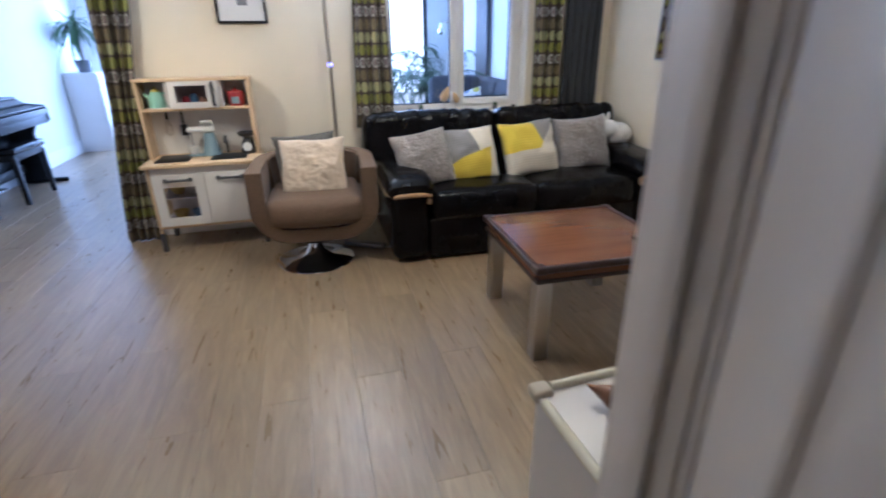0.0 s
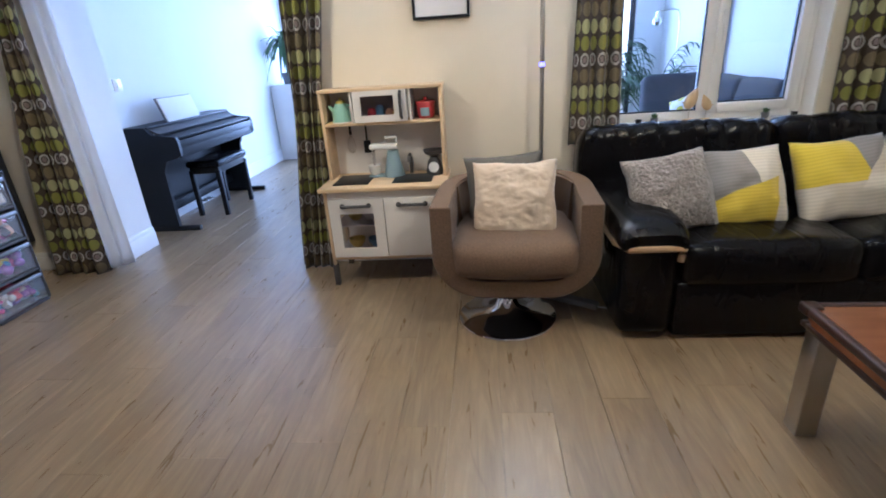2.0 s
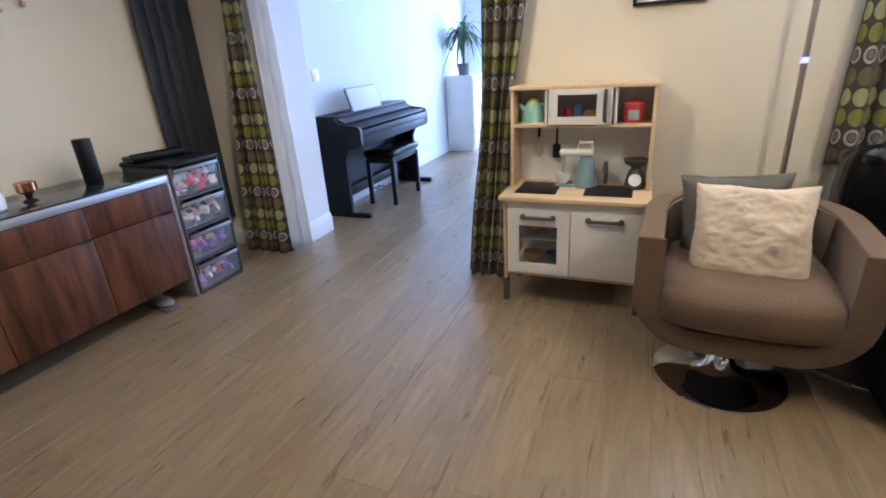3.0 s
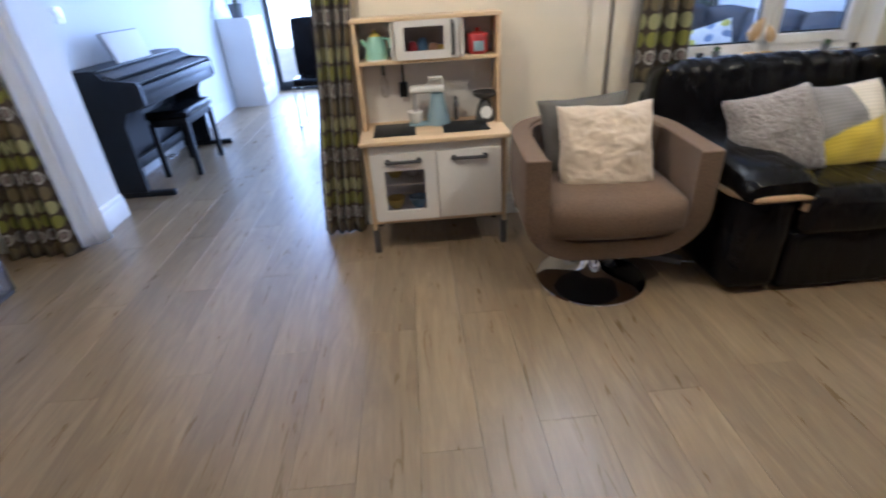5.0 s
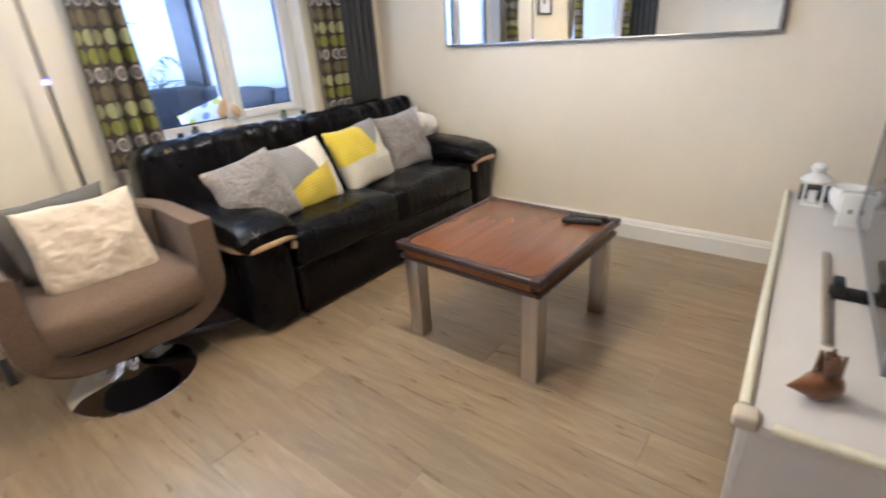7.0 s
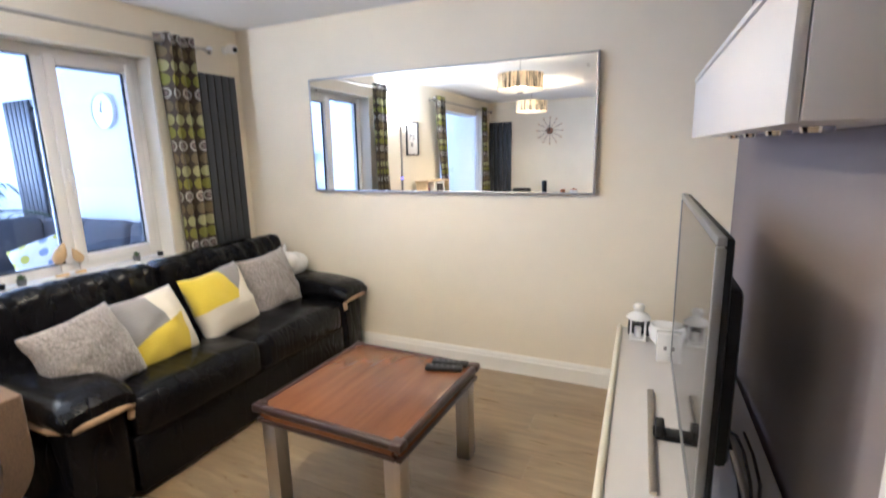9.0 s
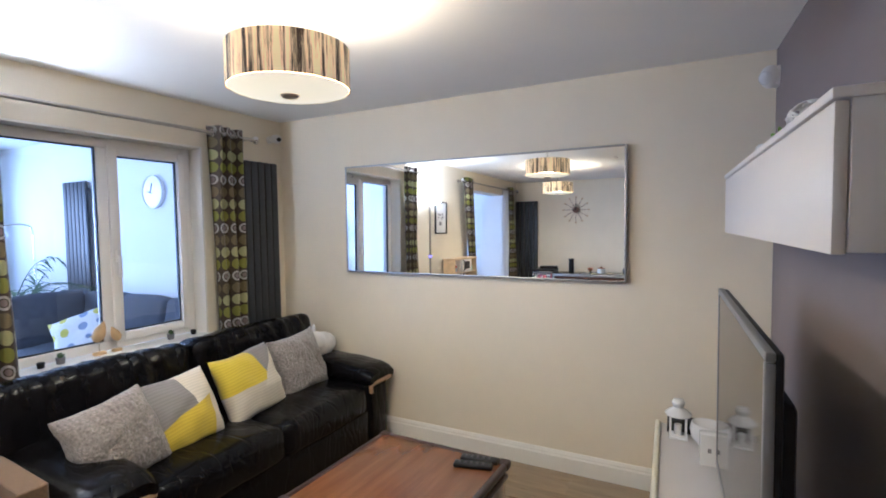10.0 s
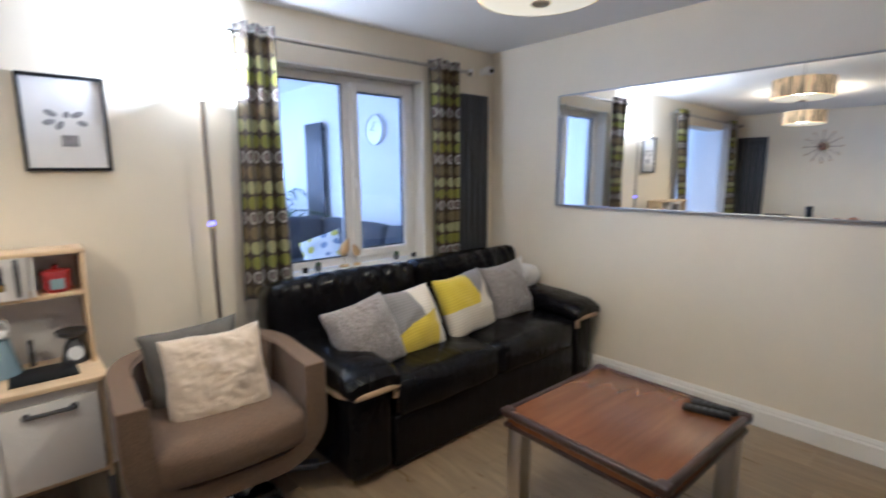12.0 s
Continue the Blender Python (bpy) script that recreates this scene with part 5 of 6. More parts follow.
# things on the tv unit
ln = thing("lantern", "small white metal candle lantern", "lantern", (2.40, 3.74, UZ))
part("base", B(0.085, 0.085, 0.012, (0, 0, 0.006), 0.003), WHITECER, ln)
for sx in (-1, 1):
    for sy in (-1, 1):
        part("post", B(0.009, 0.009, 0.10, (sx * 0.035, sy * 0.035, 0.062)), WHITECER, ln)
part("roof", lathe([(0.060, 0.112), (0.062, 0.118), (0.045, 0.135), (0.02, 0.150), (0.026, 0.158), (0.030, 0.175), (0.022, 0.19), (0, 0.194)], seg=24), WHITECER, ln)
for s in (-1, 1):
    part("glass", B(0.060, 0.002, 0.095, (0, s * 0.035, 0.062)), GLASS, ln).visible_shadow = False
part("candle", C(0.018, 0.05, (0, 0, 0.037), seg=16), WHITECER, ln)
solo("white_bowl", lathe([(0.03, 0), (0.035, 0.008), (0.065, 0.045), (0.072, 0.085), (0.064, 0.115), (0.058, 0.115), (0.0, 0.05)], seg=32), WHITECER, "round white ceramic bowl on the tv unit", "bowl", (2.33, 3.62, UZ))
bx = thing("small_white_box", "upright small white box with a grey mark", "box", (2.15, 3.62, UZ))
part("box", B(0.055, 0.075, 0.135, (0, 0, 0.0725), 0.004), WHITECER, bx)
part("mark", B(0.001, 0.014, 0.02, (-0.0283, 0.0, 0.07)), INK, bx)
part("base", B(0.050, 0.070, 0.005, (0, 0, 0.0026)), WHITELAM, bx)
sx_ = thing("set_top_box", "flat black set-top box behind the lantern", "set-top box", (2.49, 3.60, UZ))
part("case", B(0.10, 0.38, 0.055, (0, 0, 0.0275), 0.004), BLACKP, sx_)
part("front", B(0.002, 0.34, 0.035, (-0.051, 0, 0.027)), BLACKGLASS, sx_)
hh = thing("wooden_hedgehog", "varnished wooden hedgehog stick holder", "ornament", (0.905, 3.70, UZ), -50)
part("body", merge(ball(0.050, 0.036, 0.034, (0, 0, 0.034)), C(0.029, 0.062, (-0.055, 0, 0.040), r2=0.002, r=(0, -82, 0), seg=16)), BROWNWOOD, hh)
for i in range(10):
    part("stick", C(0.0040, 0.060, (-0.014 + 0.010 * (i % 5), -0.012 + 0.024 * (i // 5), 0.082 + 0.005 * ((i * 7) % 3)), r=(0, 6 * (i % 3 - 1), 0), seg=8), BROWNWOOD, hh)
rt = thing("router", "white plastic router with a green light", "router", (1.02, 3.49, UZ), 12)
part("case", B(0.15, 0.11, 0.035, (0, 0, 0.0175), 0.012, 3), WHITELAM, rt)
part("light", merge(B(0.012, 0.003, 0.004, (-0.05, 0.056, 0.022)), B(0.012, 0.02, 0.002, (-0.045, 0.035, 0.0356))), LEDGREEN, rt, "green status light")
gp = thing("game_controller", "black game controller and cables on the tv unit", "controller", (0.86, 3.47, UZ), 40)
part("body", merge(ball(0.06, 0.035, 0.022, (0, 0, 0.024)), ball(0.026, 0.045, 0.02, (-0.05, -0.03, 0.021)), ball(0.026, 0.045, 0.02, (0.05, -0.03, 0.021))), BLACKP, gp)
part("stick", merge(C(0.010, 0.012, (-0.025, 0.0, 0.048), seg=12), C(0.010, 0.012, (0.025, -0.005, 0.048), seg=12)), DARKGREY, gp)
for i in range(3):
    pts = [(0.98 + 0.05 * i + 0.06 * math.sin(q * 1.3 + 2 * i) + 0.09 * q, 3.40 + 0.03 * i + 0.02 * math.sin(q * 0.9 + i), UZ + 0.006 + 0.012 * (i % 2)) for q in range(7)]
    solo("cable", tube(pts, 0.005, 6), BLACKP, "black cable looped behind the television", "cable", group="tv cables")

ps = thing("power_strip", "pale grey power strip on the floor beside the sofa", "power strip", (0.50, 6.02, 0), -32)
part("case", B(0.30, 0.05, 0.032, (0, 0, 0.016), 0.006), SILVER, ps)
part("lead", tube([(0.15, 0, 0.012), (0.22, 0.03, 0.006), (0.26, 0.12, 0.006), (0.22, 0.25, 0.006)], 0.004, 6), WHITELAM, ps)

# ---- alarm sensor and camera ----
se = thing("alarm_sensor", "small white motion sensor in the corner", "sensor", (2.58, 3.40, 2.20))
part("case", merge(ball(0.045, 0.045, 0.055, (0, 0, 0)), B(0.10, 0.06, 0.09, (0.02, -0.048, 0), 0.01)), WHITELAM, se)
part("lens", ball(0.030, 0.03, 0.032, (-0.022, 0.022, -0.008)), WHITECER, se)
sk = thing("security_camera", "small white security camera on a wall bracket", "security camera", (2.53, YN, 2.19))
part("bracket", merge(C(0.028, 0.012, (0, -0.006, 0.0), r=(90, 0, 0), seg=20), C(0.010, 0.06, (0, -0.04, 0), r=(90, 0, 0), seg=12)), WHITELAM, sk)
bd = part("body", merge(ball(0.036, 0.036, 0.034, (0, -0.085, 0)), B(0.07, 0.03, 0.06, (0, -0.07, 0.0), 0.012)), WHITELAM, sk)
part("lens", C(0.016, 0.01, (-0.012, -0.118, -0.008), r=(80, 0, -20), seg=16), BLACKP, bd)

# ---- sideboard, drawers ----
SX, SY0, SY1, SZ = -2.63, 3.95, 5.86, 0.755
sb = thing("sideboard", "walnut sideboard with aluminium frame and black glass top", "sideboard")
part("top_glass", slab(XW + 0.03, SX - 0.006, SY0 + 0.006, SY1 - 0.006, SZ - 0.006, SZ + 0.002, 0.001), BLACKGLASS, sb, "black glass top")
part("frame", merge(slab(XW + 0.025, SX, SY0, SY1, SZ - 0.045, SZ - 0.006, 0.002), slab(XW + 0.025, SX, SY1 - 0.025, SY1, 0, SZ - 0.045, 0.002), slab(XW + 0.025, SX, SY0, SY0 + 0.025, 0, SZ - 0.045, 0.002)), ALU, sb, "grey aluminium frame")
part("carcass", slab(XW + 0.03, SX - 0.025, SY0 + 0.025, SY1 - 0.025, 0.13, SZ - 0.045), DARKGREY, sb)
nd = 4
dw = (SY1 - SY0 - 0.05) / nd
for i in range(nd):
    a = SY0 + 0.025 + i * dw
    part("drawer_front", slab(SX - 0.024, SX - 0.004, a + 0.002, a + dw - 0.002, SZ - 0.20, SZ - 0.049, 0.0015), WALNUT, sb)
    dr = part("door", slab(SX - 0.024, SX - 0.004, a + 0.002, a + dw - 0.002, 0.13, SZ - 0.206, 0.0015), WALNUT, sb)
    part("finger_pull", slab(SX - 0.006, SX - 0.002, a + dw - 0.07, a + dw - 0.01, SZ - 0.214, SZ - 0.206), BLACKP, dr)
solo("shoe", merge(ball(0.05, 0.11, 0.03, (0, 0, 0.035)), B(0.09, 0.23, 0.018, (0, 0, 0.010), 0.008), ball(0.04, 0.06, 0.035, (0, 0.05, 0.055))), GREYPOT, "dark grey trainer under the sideboard", "shoe", (-2.74, 5.68, 0), 80)
solo("smart_speaker", C(0.042, 0.235, (0, 0, 0.1175), seg=32, bev=0.004), BLACKP, "tall black cylinder speaker on the sideboard", "speaker", (-2.86, 5.60, SZ + 0.002))
pt = thing("storage_jar", "white jar with a copper lid on the sideboard", "jar", (-2.81, 5.10, SZ + 0.002))
part("jar", lathe([(0.05, 0), (0.062, 0.01), (0.066, 0.05), (0.060, 0.085), (0.0, 0.086)], seg=28), WHITECER, pt)
part("lid", lathe([(0.060, 0.086), (0.050, 0.10), (0.012, 0.106), (0.014, 0.118), (0, 0.12)], seg=28), COPPER, pt)
cn = thing("candle_holder", "black and copper candle holder on the sideboard", "candle holder", (-2.84, 5.28, SZ + 0.002))
part("foot", lathe([(0.03, 0), (0.03, 0.006), (0.012, 0.014), (0.018, 0.035), (0.0, 0.036)], seg=24), BLACKP, cn)
part("cup", lathe([(0.02, 0.036), (0.042, 0.05), (0.044, 0.09), (0.038, 0.09), (0.0, 0.06)], seg=24), COPPER, cn)
solo("glitter_ball", ball(0.055, 0.055, 0.055, (0, 0, 0.055), 20), mat("mottled_silver", (0.35, 0.35, 0.36), 0.25, 0.9, var=0.9, scale=35), "round mottled silver and black ball ornament", "ornament", (-2.85, 4.72, SZ + 0.002))

dt = thing("toy_tower", "four-drawer clear plastic tower full of toys", "drawer tower", (-2.81, 6.035, 0))
DZ, DWY, DDX = 0.80, 0.355, 0.38
fp = [B(DDX, 0.014, DZ - 0.03, (0, s * (DWY / 2 - 0.007), DZ / 2), 0.004) for s in (-1, 1)]
for z in (0.012, 0.21, 0.405, 0.60):
    fp.append(B(DDX, DWY - 0.028, 0.016, (0, 0, z)))
part("frame", merge(*fp), DARKGREY, dt)
part("lid", B(DDX + 0.02, DWY + 0.01, 0.028, (0, 0, DZ - 0.004), 0.01, 3), BLACKP, dt)
for i in range(4):
    z = 0.024 + i * 0.1955
    dr = part("drawer", merge(B(0.006, DWY - 0.04, 0.135, (DDX / 2 - 0.006, 0, z + 0.072), 0.002), B(DDX - 0.02, DWY - 0.04, 0.004, (-0.005, 0, z + 0.006))), HAZE, dt, "clear plastic drawer")
    dr.visible_shadow = False
    part("drawer_lip", B(0.022, DWY - 0.036, 0.024, (DDX / 2 + 0.002, 0, z + 0.148), 0.006), SILVER, dr)
for i in range(4):
    z = 0.024 + i * 0.1955
    rnd = random.Random(40 + i)
    groups = {}
    for q in range(34):
        mi = rnd.choice(((0, 1, 1, 2, 7, 4), (0, 2, 2, 4, 0, 5), (1, 1, 6, 0, 3, 1), (1, 3, 7, 0, 1, 1))[i])
        x, y, zz = rnd.uniform(0.07, 0.16), rnd.uniform(-0.145, 0.145), z + 0.03 + rnd.uniform(0, 0.09)
        s = rnd.uniform(0.016, 0.034)
        shape = ball(s, s * rnd.uniform(0.6, 1.2), s * rnd.uniform(0.6, 1.1), (x, y, zz), 8) if rnd.random() < 0.6 else B(s * 1.8, s * 1.4, s * 1.5, (x, y, zz), 0.004, 1, (rnd.uniform(0, 90), rnd.uniform(0, 90), rnd.uniform(0, 90)))
        groups.setdefault(mi, []).append(shape)
    root = thing("toys", "heap of small bright plastic and plush toys in a drawer", "toys", (-2.81, 6.035, 0), group="toys in the drawer tower", kind="stuff")
    for mi, sh in groups.items():
        part("toy_heap", merge(*sh), TOYS[mi], root)
solo("black_case", merge(C(0.026, 0.30, (0, 0, 0.026), r=(0, 90, 0), seg=20, bev=0.006), B(0.30, 0.10, 0.03, (0.0, 0.07, 0.016), 0.008)), BLACKP, "black folded umbrella case lying on the drawer tower", "case", (-2.83, 5.98, DZ + 0.011), 78)

# sunburst clock on the west wall
ck = thing("sunburst_clock", "wooden sunburst wall clock with ball-tipped rays", "wall clock", (XW, 5.58, 1.83))
part("hub", C(0.055, 0.03, (0.016, 0, 0), r=(0, 90, 0), seg=28, bev=0.006), BROWNWOOD, ck)
for i in range(12):
    a = math.pi * 2 * i / 12
    ry = part("ray", tube([(0.015, 0.05 * math.cos(a), 0.05 * math.sin(a)), (0.015, 0.21 * math.cos(a), 0.21 * math.sin(a))], 0.0035, 6), BROWNWOOD, ck)
    part("tip", ball(0.014, 0.014, 0.014, (0.016, 0.222 * math.cos(a), 0.222 * math.sin(a)), 12), LIGHTWOOD, ry)
part("hand", merge(B(0.003, 0.012, 0.12, (0.034, 0, 0.05)), B(0.003, 0.09, 0.012, (0.036, 0.035, 0))), BLACKP, ck)

# ---- garden room ----


def piano():
    p = thing("digital_piano", "black digital piano with a music rest", "piano", (-2.565, 8.10, 0))
    # local x: into the room; local y: along the keyboard
    L = 1.36
    for s in (-1, 1):
        y = s * (L / 2 - 0.02)
        prof = [(-0.20, 0.02), (-0.20, 0.86), (-0.02, 0.86), (0.03, 0.80), (0.22, 0.775), (0.235, 0.74), (0.235, 0.63), (0.20, 0.61), (0.10, 0.585), (0.06, 0.50), (0.06, 0.02)]
        bm = grid_solid([[Vector((x, y - 0.018, z)) for x, z in prof], [Vector((x, y + 0.018, z)) for x, z in prof]], close_u=True)
        bmesh.ops.holes_fill(bm, edges=bm.edges)
        part("side_panel", bm, BLACKP, p)
        part("foot", B(0.44, 0.05, 0.04, (0.02, y, 0.02), 0.008), BLACKP, p)
    part("back_panel", B(0.016, L - 0.06, 0.50, (-0.16, 0, 0.34)), BLACKP, p)
    part("top", B(0.20, L - 0.04, 0.02, (-0.10, 0, 0.852), 0.004), BLACKP, p)
    part("control_panel", B(0.10, L - 0.08, 0.02, (0.03, 0, 0.815), 0.003, 2, (0, 24, 0)), DARKGREY, p)
    part("keybed", B(0.24, L - 0.04, 0.13, (0.11, 0, 0.675), 0.006), BLACKP, p)
    part("key_cover", B(0.17, L - 0.08, 0.02, (0.135, 0, 0.768), 0.005, 2, (0, 4, 0)), BLACKP, p)
    part("front_strip", B(0.008, L - 0.08, 0.06, (0.232, 0, 0.715), 0.002), BLACKP, p)
    part("stretcher", B(0.02, L - 0.08, 0.08, (-0.10, 0, 0.16), 0.004), BLACKP, p)
    for k in (-1, 0, 1):
        part("pedal", B(0.08, 0.02, 0.012, (-0.05, 0.06 * k, 0.09), 0.005), CHROME, p, "chrome pedal")
    part("music_rest", B(0.012, 0.50, 0.20, (-0.05, -0.08, 0.955), 0.003, 2, (0, -16, 0)), PAPER, p, "pale sheet music on the rest")
    part("rest_frame", B(0.008, 0.53, 0.215, (-0.062, -0.08, 0.953), 0.003, 2, (0, -16, 0)), GREYPOT, p, "grey music rest")
    return p


piano()
bn = thing("piano_bench", "black piano bench with padded seat", "bench", (-2.42, 8.10, 0))
part("seat", soft_box(0.31, 0.56, 0.06, (0, 0, 0.475), 0.02, 0.006, 0.002, 4, 6), LEATHER, bn)
part("apron", B(0.27, 0.52, 0.06, (0, 0, 0.42), 0.003), BLACKP, bn)
for sx in (-1, 1):
    for sy in (-1, 1):
        part("leg", B(0.038, 0.038, 0.42, (sx * 0.125, sy * 0.25, 0.21), 0.004), BLACKP, bn)
wd = thing("white_chest", "tall white chest with drawers and green boxes", "chest of drawers", (-2.575, 10.72, 0))
part("body", B(0.37, 0.60, 1.0, (0, 0, 0.50), 0.003), WHITELAM, wd)
for i in range(5):
    part("drawer_front", B(0.016, 0.28, 0.18, (0.193, -0.145, 0.115 + 0.193 * i), 0.002), WHITELAM, wd)
    part("cubby_front", B(0.016, 0.28, 0.18, (0.193, 0.145, 0.115 + 0.193 * i), 0.002), mat("lime_box", (0.42, 0.52, 0.20), 0.6) if i in (2, 4) else WHITELAM, wd)


def blade(length, width, droop, turn, lift, n=7):
    """A narrow arching leaf."""
    bm = bmesh.new()
    pts = []
    for i in range(n + 1):
        t = i / n
        x = length * t * math.cos(lift) + 0.0
        z = length * t * math.sin(lift) - droop * t * t
        w = width * (math.sin(math.pi * min(1, 0.12 + 0.88 * t)) ** 0.7) * 0.5
        pts.append((bm.verts.new((x, -w, z + 0.004)), bm.verts.new((x, 0, z)), bm.verts.new((x, w, z + 0.004))))
    for a, b in zip(pts, pts[1:]):
        bm.faces.new((a[0], a[1], b[1], b[0]))
        bm.faces.new((a[1], a[2], b[2], b[1]))
    return turned(bm, pose(0, 0, 0, 0, 0, turn))


def yucca(at, stem, n, length, seed, label, potr=0.09, poth=0.15, width=0.035):
    rnd = random.Random(seed)
    y = thing("potted_plant", label, "potted plant", at)
    part("pot", lathe([(potr * 0.75, 0), (potr, poth), (potr * 0.92, poth), (potr * 0.9, poth - 0.02), (0, poth - 0.02)], seg=24), GREYPOT, y)
    part("stem", tube([(0, 0, poth - 0.03), (0.008, 0, poth + stem / 2), (0, 0.006, poth + stem)], [0.018, 0.015, 0.012], 10), TRUNKM, y)
    lv = []
    for i in range(n):
        bm = blade(length * rnd.uniform(0.7, 1.1), width * rnd.uniform(0.8, 1.2), length * rnd.uniform(0.55, 1.35), rnd.uniform(0, 360), math.radians(rnd.uniform(20, 82)))
        lv.append(turned(bm, pose(0, 0, poth + stem - rnd.uniform(0, 0.12))))
    part("leaves", merge(*lv), LEAF, y, smooth=60, fix=False)


def palm(at, n, length, seed, label):
    rnd = random.Random(seed)
    p = thing("potted_palm", label, "potted palm", at)
    part("pot", lathe([(0.12, 0), (0.16, 0.28), (0.15, 0.28), (0.145, 0.25), (0, 0.25)], seg=24), GREYPOT, p)
    stems, lv = [], []
    for i in range(n):
        turn, lift = rnd.uniform(0, 360), math.radians(rnd.uniform(48, 84))
        ln_ = length * rnd.uniform(0.75, 1.1)
        m = pose(0.03 * math.cos(i), 0.03 * math.sin(i), 0.24, 0, 0, turn)
        pts = []
        for k in range(9):
            t = k / 8
            pts.append(Vector((ln_ * t * math.cos(lift) + 0.15 * ln_ * t * t, 0, ln_ * t * math.sin(lift) - 0.40 * ln_ * t ** 3)))
        stems.append(turned(tube(pts, [0.008 - 0.006 * k / 8 for k in range(9)], 5), m))
        for k in range(3, 9):
            for s in (-1, 1):
                for q in (0, 0.5):
                    j = min(8, k + q)
                    base = pts[int(j)].lerp(pts[min(8, int(j) + 1)], j - int(j))
                    bm = blade(0.36 * rnd.uniform(0.7, 1.1), 0.026, 0.16, s * rnd.uniform(45, 65), math.radians(rnd.uniform(0, 25)), 5)
                    lv.append(turned(turned(bm, Matrix.Translation(base)), m))
    part("stems", merge(*stems), LEAF, p)
    part("leaves", merge(*lv), LEAF, p, smooth=60, fix=False)


yucca((-2.56, 10.62, 1.0), 0.40, 95, 0.50, 11, "spiky green dracaena in a grey pot on the chest")
palm((2.26, 10.50, 0), 20, 1.70, 12, "large feathery palm in a dark pot by the glazing")
palm((1.83, 10.90, 0), 15, 1.15, 15, "small feathery palm in a dark pot by the glazing")

gs = thing("grey_sofa", "dark grey fabric corner sofa in the garden room", "sofa", (2.14, 8.15, 0))
part("base", B(0.90, 2.1, 0.24, (0.0, 0, 0.20), 0.03), SOFAGREY, gs)
for i in range(3):
    part("seat_cushion", soft_box(0.68, 0.64, 0.16, (-0.08, -0.67 + 0.66 * i, 0.39), 0.05, 0.01, 0.003, 4, 6, i), SOFAGREY, gs)
    bm = soft_box(0.20, 0.63, 0.46, (0, 0, 0), 0.05, 0.012, 0.01, 5, 8, i + 4)
    part("back_cushion", turned(bm, pose(0.27, -0.67 + 0.66 * i, 0.66, 0, 12, 0)), SOFAGREY, gs)
part("back_frame", B(0.14, 2.1, 0.62, (0.39, 0, 0.42), 0.04), SOFAGREY, gs)
bm = soft_box(0.62, 0.20, 0.50, (0, 0, 0), 0.05, 0.01, 0.01, 5, 8, 9)
part("end_cushion", turned(bm, pose(-0.10, 0.95, 0.66, -12, 0, 0)), SOFAGREY, gs)
for sx in (-0.38, 0.38):
    for sy in (-0.95, 0.95):
        part("foot", C(0.02, 0.08, (sx, sy, 0.04), seg=12), BLACKP, gs)


def dot_material():
    m = mat("dotted_cushion", (0.78, 0.77, 0.74), 0.9, bump=0.2, bscale=200)
    nt = m.node_tree
    b = nt.nodes["Principled BSDF"]
    uv = nt.nodes.new("ShaderNodeUVMap")
    vo = node(nt, "TexVoronoi", Scale=3.4, Randomness=0.25)
    nt.links.new(uv.outputs[0], vo.inputs["Vector"])
    dot = math_node(nt, "LESS_THAN", vo.outputs["Distance"], 0.30)
    sep = nt.nodes.new("ShaderNodeSeparateColor")
    nt.links.new(vo.outputs["Color"], sep.inputs[0])
    pick = mix_node(nt, math_node(nt, "GREATER_THAN", sep.outputs[0], 0.5), (0.62, 0.56, 0.10), (0.25, 0.30, 0.42))
    nt.links.new(mix_node(nt, dot, (0.78, 0.77, 0.74), pick), b.inputs["Base Color"])
    return m


lay_cushion("cushion", "white cushion with yellow and grey dots on the grey sofa", (1.93, 8.30, 0.66), 0.44, 0.42, 0.14, dot_material(), 22, 0, 0, 21).matrix_world = pose(1.93, 8.28, 0.615, -30, -20, -40)
cl = thing("wall_clock", "round white wall clock in the garden room", "wall clock", (XE - 0.02, 8.32, 1.86))
part("case", turned(lathe([(0.155, 0.001), (0.16, 0.01), (0.16, 0.03), (0.15, 0.034), (0.146, 0.026), (0.0, 0.024)], seg=48), pose(0, 0, 0, 0, -90, 0)), WHITECER, cl)
part("hand", merge(B(0.003, 0.007, 0.10, (-0.028, 0.015, 0.04), r=(20, 0, 0)), B(0.003, 0.007, 0.07, (-0.030, 0.03, -0.004), r=(-75, 0, 0))), BLACKP, cl)
al = thing("arc_lamp", "thin chrome floor lamp with a glass globe", "floor lamp", (2.40, 10.15, 0))
part("base", C(0.14, 0.02, (0, 0, 0.01), seg=32, bev=0.004), CHROME, al)
part("pole", tube([(0, 0, 0.02), (0, 0, 1.50), (-0.02, 0.02, 1.56), (-0.08, 0.06, 1.58), (-0.20, 0.14, 1.57)], 0.010, 8), DARKCHROME, al)
part("globe", merge(ball(0.05, 0.05, 0.05, (-0.21, 0.15, 1.46)), C(0.02, 0.07, (-0.21, 0.15, 1.53), seg=14)), DARKCHROME, al)
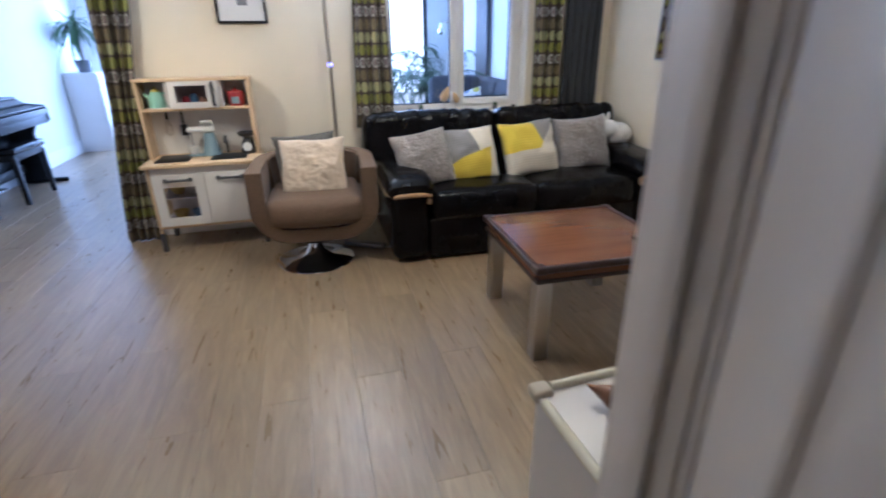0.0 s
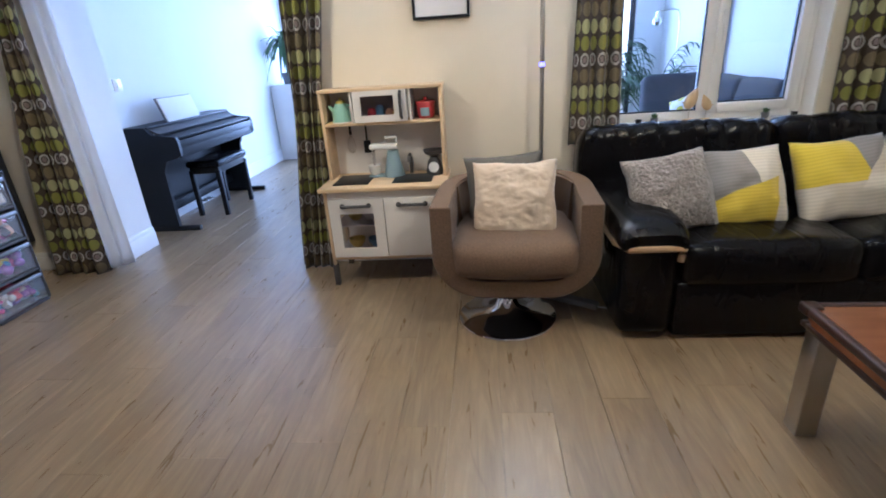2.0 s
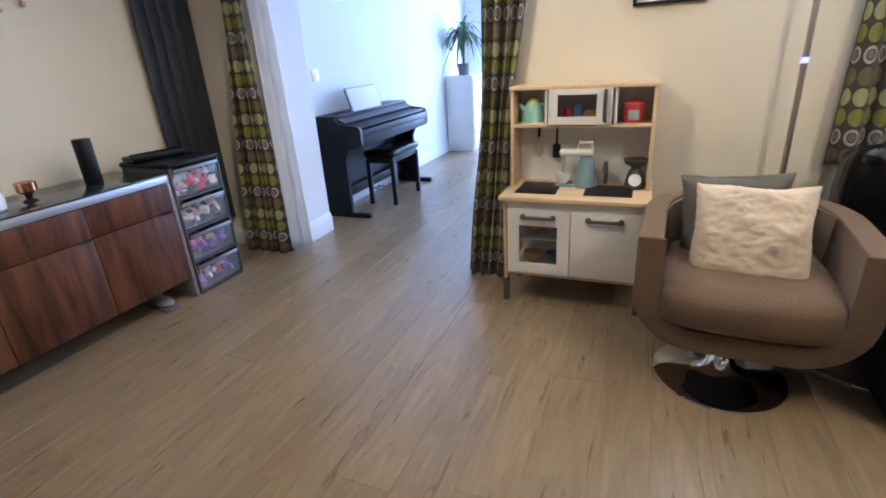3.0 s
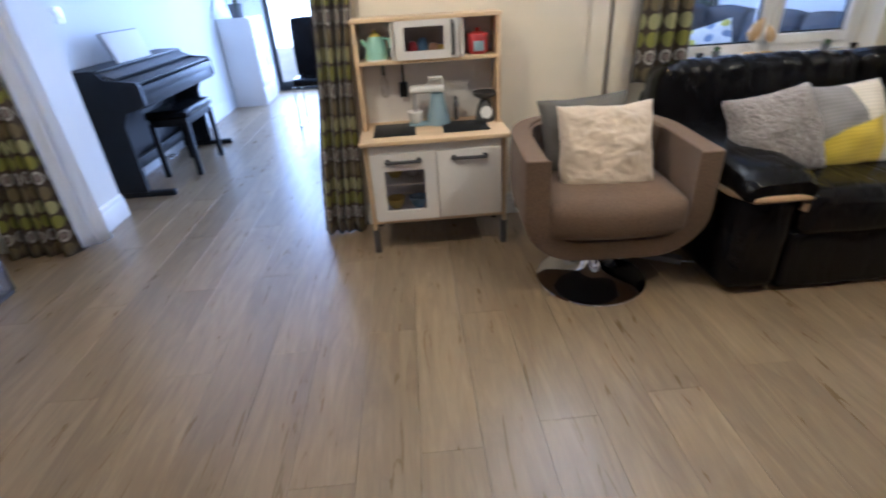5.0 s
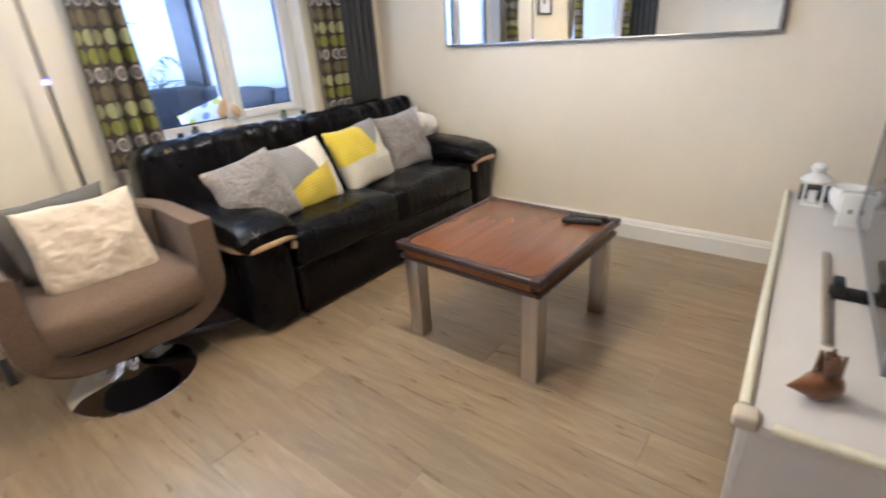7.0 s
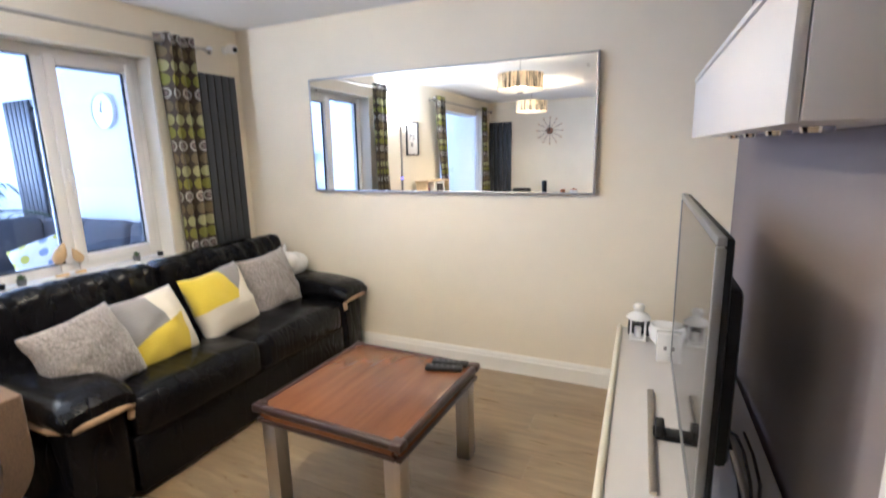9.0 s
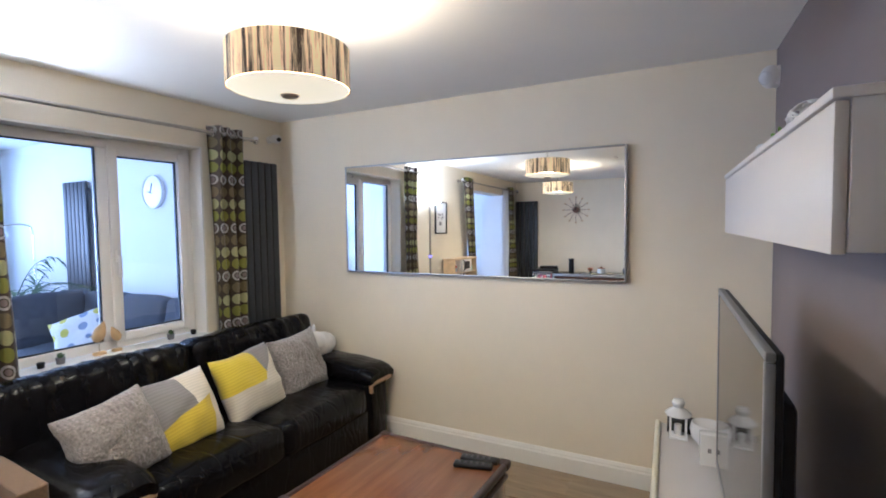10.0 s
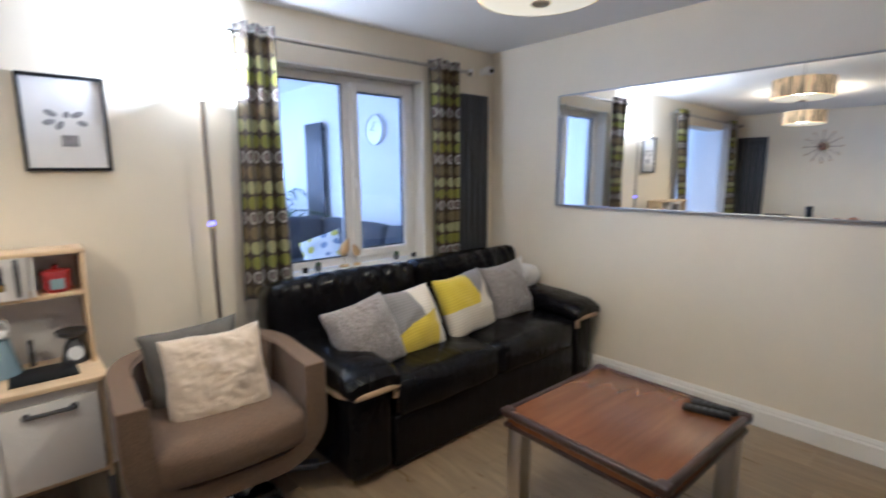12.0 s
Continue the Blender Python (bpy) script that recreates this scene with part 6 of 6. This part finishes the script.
dc = thing("dining_chair", "black leather chair with chrome sled legs", "chair", (-1.53, 9.32, 0))
part("back", turned(soft_box(0.42, 0.05, 0.56, (0, 0, 0), 0.02, 0.006, 0.002, 4, 5), pose(0, 0.21, 0.72, -6)), LEATHER, dc)
part("seat", soft_box(0.42, 0.42, 0.07, (0, 0, 0.44), 0.025, 0.006, 0.002, 4, 5), LEATHER, dc)
for s in (-1, 1):
    part("sled_leg", tube([(s * 0.20, 0.20, 0.43), (s * 0.20, 0.20, 0.012), (s * 0.20, -0.20, 0.012), (s * 0.20, -0.20, 0.41)], 0.011, 8), CHROME, dc)
solo("light_switch", merge(B(0.010, 0.085, 0.085, (0, 0, 0), 0.003), B(0.014, 0.022, 0.034, (0.001, 0, 0), 0.002)), WHITECER, "white wall light switch", "switch", (OX0 + 0.0095, 7.18, 1.19))

SOUTH = ("tv_unit", "television", "wall_cabinet", "wicker_ball", "small_planter", "shell_ornament", "lantern", "white_bowl", "small_white_box", "wooden_hedgehog", "router", "game_controller", "cable", "set_top_box")
for ob in list(scene.objects):
    if ob.parent is None and ob.name.split(".")[0] in SOUTH:
        ob.matrix_world = SKEW @ ob.matrix_basis

# ---- floor planks, laid towards the garden ----
PW, PL = 0.19, 1.285
y_start, y_end = 1.3, YF
meshes = {}
k = 0
x = XW
row = 0
while x < XE - 0.01:
    w = min(PW, XE - x)
    y = y_start - ((row * 0.47) % 1.0) * PL
    while y < y_end:
        a, b = max(y, y_start), min(y + PL, y_end)
        if b - a > 0.06:
            key = (round(w, 3), round(b - a, 3))
            if key not in meshes:
                bm = B(w - 0.0007, b - a - 0.0007, 0.012, (0, 0, 0), 0)
                top = [e for e in bm.edges if all(v.co.z > 0 for v in e.verts)]
                bmesh.ops.bevel(bm, geom=top, offset=0.0007, segments=1, affect="EDGES")
                meshes[key] = finish("plank", bm, OAK, 30)
            pk = new("plank", meshes[key])
            pk.location = (x + w / 2, (a + b) / 2, -0.006)
            pk.parent = floor
        y += PL
    x += PW
    row += 1
